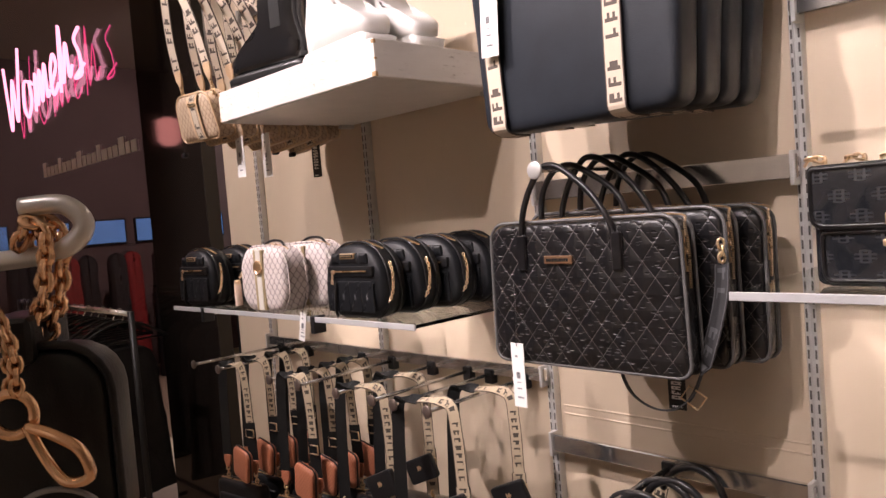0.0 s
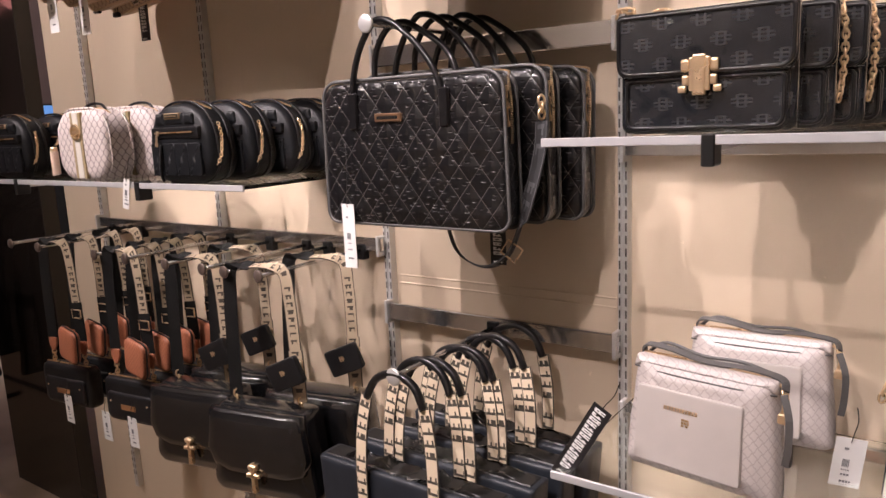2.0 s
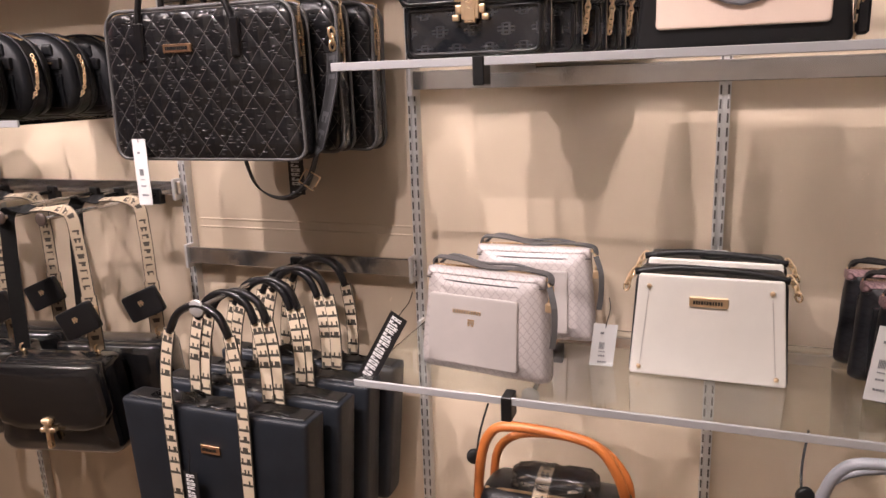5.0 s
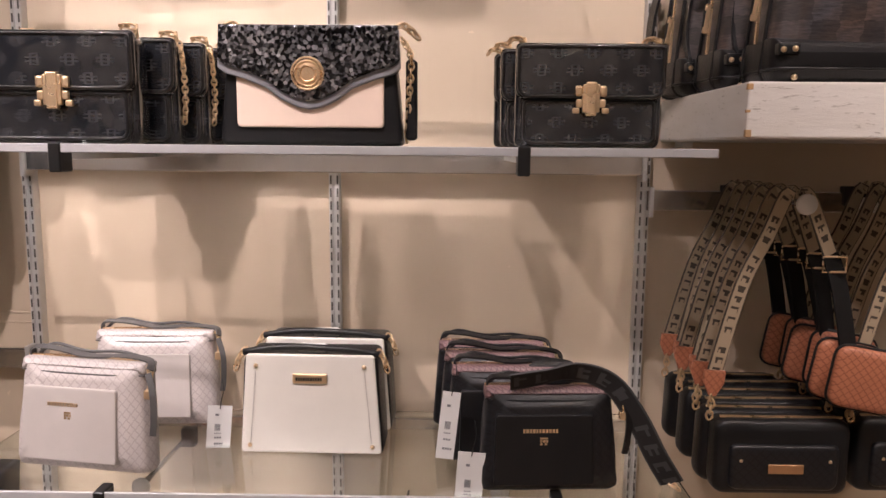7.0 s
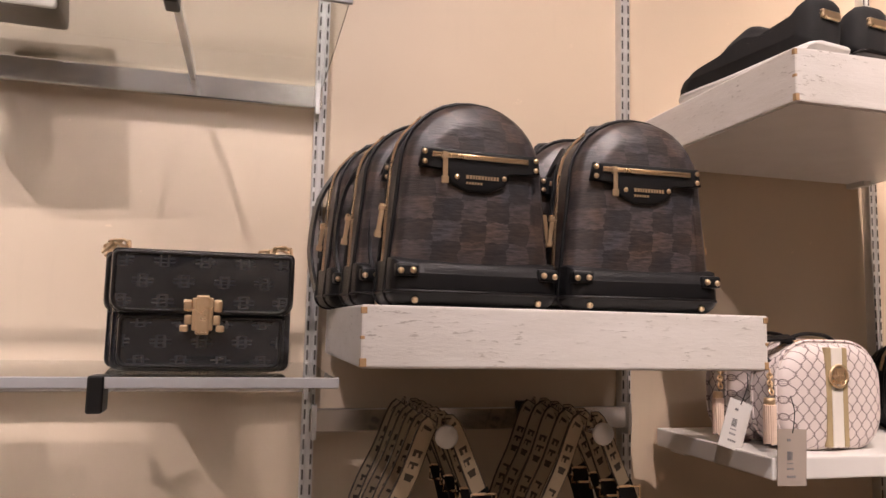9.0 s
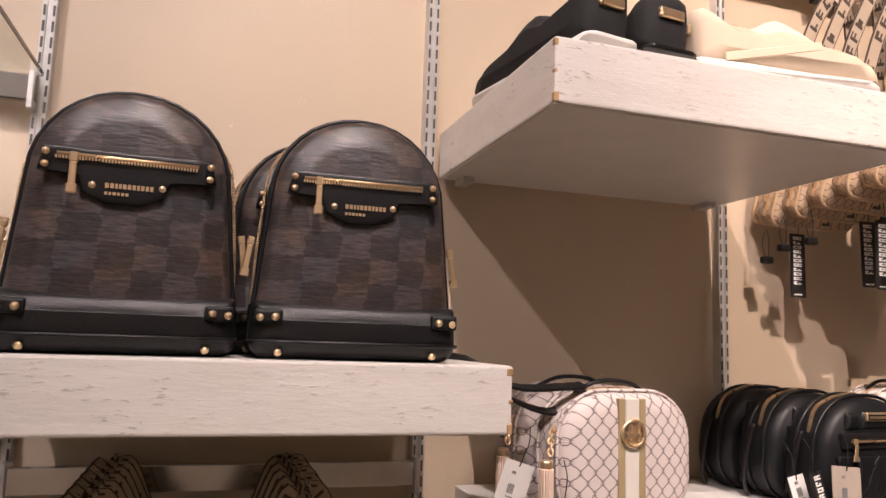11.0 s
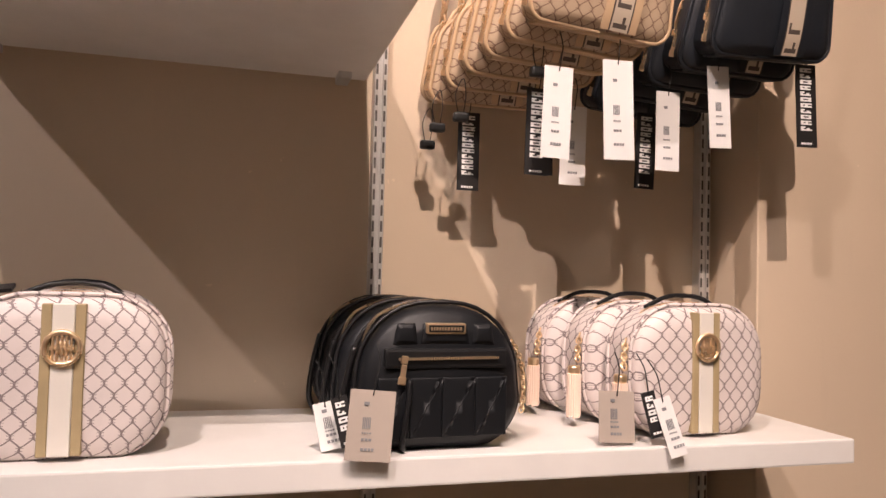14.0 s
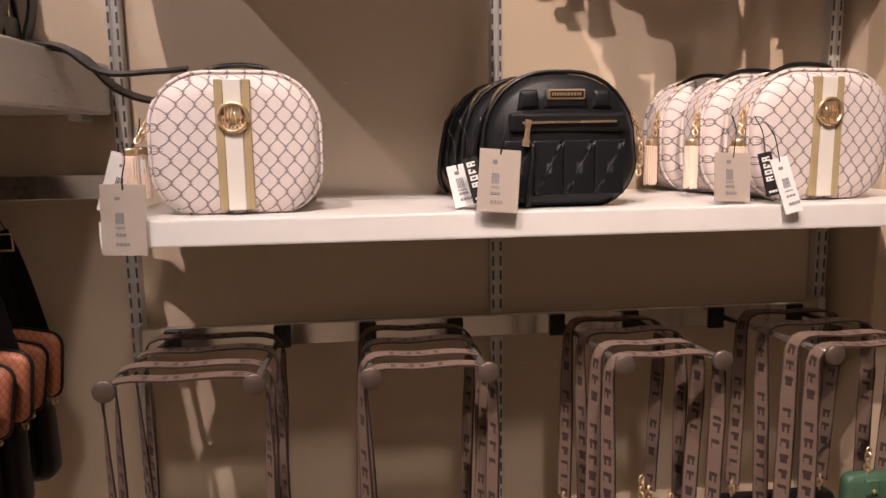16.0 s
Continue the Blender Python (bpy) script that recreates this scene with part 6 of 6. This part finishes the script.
def stroke(pts, dx):
    return smooth_path([(x + dx, 0, z) for x, z in pts], 6)


LETTERS = [
    ("letter_W", [(0.0, 0.42), (0.06, 0.10), (0.10, 0.0), (0.20, 0.30), (0.26, 0.02), (0.40, 0.46)], 0.0),
    ("letter_o", [(0.18, 0.20), (0.06, 0.22), (0.02, 0.08), (0.10, 0.0), (0.20, 0.08), (0.18, 0.20), (0.26, 0.17)], 0.42),
    ("letter_m", [(0.0, 0.0), (0.04, 0.22), (0.06, 0.03), (0.14, 0.22), (0.16, 0.03), (0.25, 0.23), (0.27, 0.04), (0.33, 0.06)], 0.70),
    ("letter_e", [(0.0, 0.07), (0.13, 0.16), (0.09, 0.24), (0.02, 0.16), (0.04, 0.02), (0.16, 0.06)], 1.05),
    ("letter_n", [(0.0, 0.0), (0.05, 0.36), (0.06, 0.04), (0.15, 0.24), (0.18, 0.05), (0.24, 0.10)], 1.24),
    ("letter_s", [(0.12, 0.26), (0.03, 0.22), (0.10, 0.12), (0.11, 0.02), (0.0, 0.02), (0.16, 0.06)], 1.52)]
for nm, pts, dx in LETTERS:
    pts = [(x * 0.84, z * 0.94 + (dx + x) * 0.055) for x, z in pts]
    tube(nm, stroke(pts, dx * 0.84), 0.0085, NEONCORE, N, "bright pink glass tube", 8)
    # Offset deeper-pink copy stands in for the sign's reflection in the glass.
    back = tube(nm + "_reflection", [p + Vector((0.03, 0.06, -0.05)) for p in stroke(pts, dx)], 0.006, NEONREFLECT, N, "deeper pink copy standing in for the glass reflection", 6)
W2 = thing("window_lettering", "small white lettering strip on the window, drawn as bars", "lettering", at=pose(-4.90, -0.024, 1.965))
rows = word(10, 0.058, 0.024, 4) + word(9, 0.058, 0.024, 9)
x = 0.0
for i, w in enumerate(rows):
    if i % 2 == 0:
        hh = 0.055 if (i // 2) % 4 else 0.085
        boxp("letter_bar", (x, x + w, -0.004, 0.0, 0, hh), CARD, W2, bev=0.001)
    x += w * 0.82 if i % 2 else w

for px in (-4.95, -4.55):
    t = thing("pendant_lamp", "pink glowing glass pendant lamp on a black rod", "pendant lamp", "pendant lamps", at=pose(px, -0.95, 0))
    tube("rod", [(0, 0, CEIL), (0, 0, 2.36)], 0.010, BLACKPLASTIC, t)
    disc("ceiling_rose", (0, 0, CEIL), (0, 0, -1), 0.05, 0.03, BLACKPLASTIC, t)
    tube("shade", [(0, 0, 2.36), (0, 0, 2.34), (0, 0, 2.20), (0, 0, 2.17)], [0.03, 0.075, 0.075, 0.04], PINKLAMP, t, "glowing pink glass", 16)


def garment_rack():
    t = thing("garment_rack", "black metal garment rack with empty hangers", "clothes rack", at=pose(-3.62, -0.36, 0))
    tube("rail", [(-0.75, 0, 1.28), (0.72, 0, 1.28)], 0.012, CHROME, t)
    for x in (-0.75, 0.72):
        tube("leg", [(x, 0, 0.0), (x, 0, 1.29)], 0.013, BLACKPLASTIC, t)
        tube("foot", [(x, -0.22, 0.013), (x, 0.22, 0.013)], 0.013, BLACKPLASTIC, t)
    tube("lower_rail", [(-0.75, 0, 0.25), (0.72, 0, 0.25)], 0.011, BLACKPLASTIC, t)
    return t


garment_rack()
rng = random.Random(11)
H = thing("clothes_hanger", "black plastic clothes hanger on the rack", "hanger", "hangers on the rack")
tube("hook", smooth_path([(0, 0, 0), (0, 0.012, 0.03), (0, 0, 0.055), (0, -0.016, 0.042)], 4), 0.002, CHROME, H, "steel hook", 6)
tube("shoulder_bar", smooth_path([(0, -0.17, -0.075), (0, -0.08, -0.02), (0, 0, 0.0), (0, 0.08, -0.02), (0, 0.17, -0.075)], 4), 0.006, BLACKPLASTIC, H, "", 6)
tube("crossbar", [(0, -0.165, -0.075), (0, 0.165, -0.075)], 0.004, BLACKPLASTIC, H, "", 6)
for i in range(15):
    copy_thing(H, pose(-4.28 + i * 0.085, -0.36, 1.243, 0, rng.uniform(-5, 5), rng.uniform(-18, 18)))
H.matrix_basis = pose(-3.0, -0.36, 1.243)
for i in range(9):
    t = thing("garment", "black garment hanging from the rack", "clothing", "black garments", at=pose(-4.2 + i * 0.145, -0.36, 0.42 + 0.06 * (i % 3)))
    puff("cloth", rrect(0.36, 0.72 - 0.06 * (i % 3), 0.01, 0.09, 4, 0.8), -0.012, 0.012, 0.01, CLOTH, t, bulge=0.01, dent=0.006, seed=i).rotation_euler = (0, 0, radians(90 + rng.uniform(-14, 14)))


# ---- glowing panels and garments standing in for window reflections ----
for i in range(6):
    t = thing("reflection_panel", "blue glowing panel standing in for a window reflection", "screen", "blue wall screens", at=pose(-8.96, 0.5 + i * 0.62, 1.66, 0, 0, 90))
    boxp("frame", (-0.26, 0.26, 0.0, 0.03, -0.15, 0.15), BLACKPLASTIC, t, bev=0.004)
    boxp("panel", (-0.24, 0.24, -0.004, 0.0, -0.13, 0.13), REFLECTBLUE, t, "blue glowing panel", 0)
for i in range(14):
    t = thing("garment", "red and black garment shape standing in for a window reflection", "clothing", "far garments", at=pose(-8.35 + 0.2 * (i % 2), 0.35 + i * 0.24, 0.0, 0, 0, 90))
    puff("cloth", rrect(0.22, 1.42, 0.02, 0.10, 4, 0.8), -0.06, 0.06, 0.03, REDCLOTH if i % 3 == 0 else CLOTH, t, bulge=0.02, dent=0.008, seed=i)
# Added lamp and made-up downlight, brightening the space behind the window.
lamp(-5.6, 1.9, 320, (-7.6, 2.2, 0.8), 0.1, 140, 0.6)
t = thing("added_downlight", "added round ceiling downlight, out of view, lit", "ceiling lamp", "ceiling downlights", at=pose(-5.6, 1.9, CEIL))
disc("rim", (0, 0, -0.001), (0, 0, -1), 0.10, 0.006, EDGE, t)
disc("lens", (0, 0, -0.004), (0, 0, -1), 0.085, 0.006, DOWNGLOW, t, "glowing warm lens")

# ---- bag on a stand beside the start ----
def stand_bag():
    t = thing("chain_bag", "black leather bag with heavy copper chain on a stand", "handbag", at=pose(-0.767, -1.303, 1.469, 0, 0, 52))
    puff("body", rrect(0.24, 0.16, 0.03, 0.035, 5, z0=-0.14), -0.03, 0.03, 0.014, BLACKLEATHER, t, bulge=0.006)
    tube("piping", [(x, -0.024, z) for x, z in rrect(0.244, 0.164, 0.031, 0.036, 5, z0=-0.142)], 0.0035, BLACKLEATHER, t, "black piping", 6, True)
    boxp("strap_tab", (0.035, 0.075, -0.036, 0.036, 0.01, 0.045), BLACKLEATHER, t, "leather loop tab", 0.008, 3)
    for k, (dx, dy) in enumerate(((0.0, 0.0), (0.011, 0.004), (0.004, -0.009))):
        chain("chain", [(0.058 + dx, 0.004 + dy, 0.098), (0.066 + dx, 0.0 + dy, 0.112), (0.078 + dx, -0.002 + dy, 0.100), (0.076 + dx, -0.003 + dy, 0.078), (0.073 + dx, -0.005 + dy, 0.055), (0.064 + dx, -0.008 + dy, 0.028)], 0.0125, COPPER, t, "heavy copper chain", 0.22)
    for dx, dy in ((0.0, 0.0), (0.007, -0.006)):
        chain("front_chain", [(0.03 + dx, -0.04 + dy, 0.060), (0.052 + dx, -0.045 + dy, 0.055), (0.065 + dx, -0.05 + dy, 0.025), (0.066 + dx, -0.052 + dy, -0.002)], 0.0095, COPPER, t, "copper chain", 0.22)
    tube("ring", [(0.067 + 0.0145 * math.cos(a), -0.055, -0.018 + 0.0145 * math.sin(a)) for a in [2 * math.pi * i / 18 for i in range(18)]], 0.0042, COPPER, t, "copper ring", 8, True)
    tube("clip", smooth_path([(0.078, -0.06, -0.026), (0.095, -0.064, -0.032), (0.112, -0.066, -0.044), (0.117, -0.066, -0.062), (0.101, -0.064, -0.065), (0.088, -0.06, -0.050), (0.078, -0.06, -0.026)], 5), 0.0042, COPPER, t, "copper swivel clip", 8)
    tube("wire", smooth_path([(0.075, -0.06, -0.135), (0.065, -0.062, -0.085), (0.090, -0.062, -0.070), (0.120, -0.06, -0.085), (0.125, -0.055, -0.135)], 5), 0.002, GREYLEATHER, t, "grey security wire", 6)


stand_bag()
S = thing("bag_stand", "grey metal stand with a curled hook", "display stand", at=pose(-0.735, -1.263, 0.030, 0, 0, 52))
tube("hook_arm", smooth_path([(-0.16, 0.05, 1.52), (-0.03, 0.02, 1.523), (0.035, 0.0, 1.528), (0.055, 0.0, 1.545), (0.042, 0.0, 1.562), (0.012, 0.0, 1.562)], 6), 0.0075, STEEL, S, "curled grey hook", 10)
tube("post", [(-0.16, 0.05, -0.03), (-0.16, 0.05, 1.525)], 0.012, STEEL, S)
disc("base", (-0.16, 0.05, -0.035), (0, 0, 1), 0.16, 0.012, STEEL, S, "round steel base", 28)
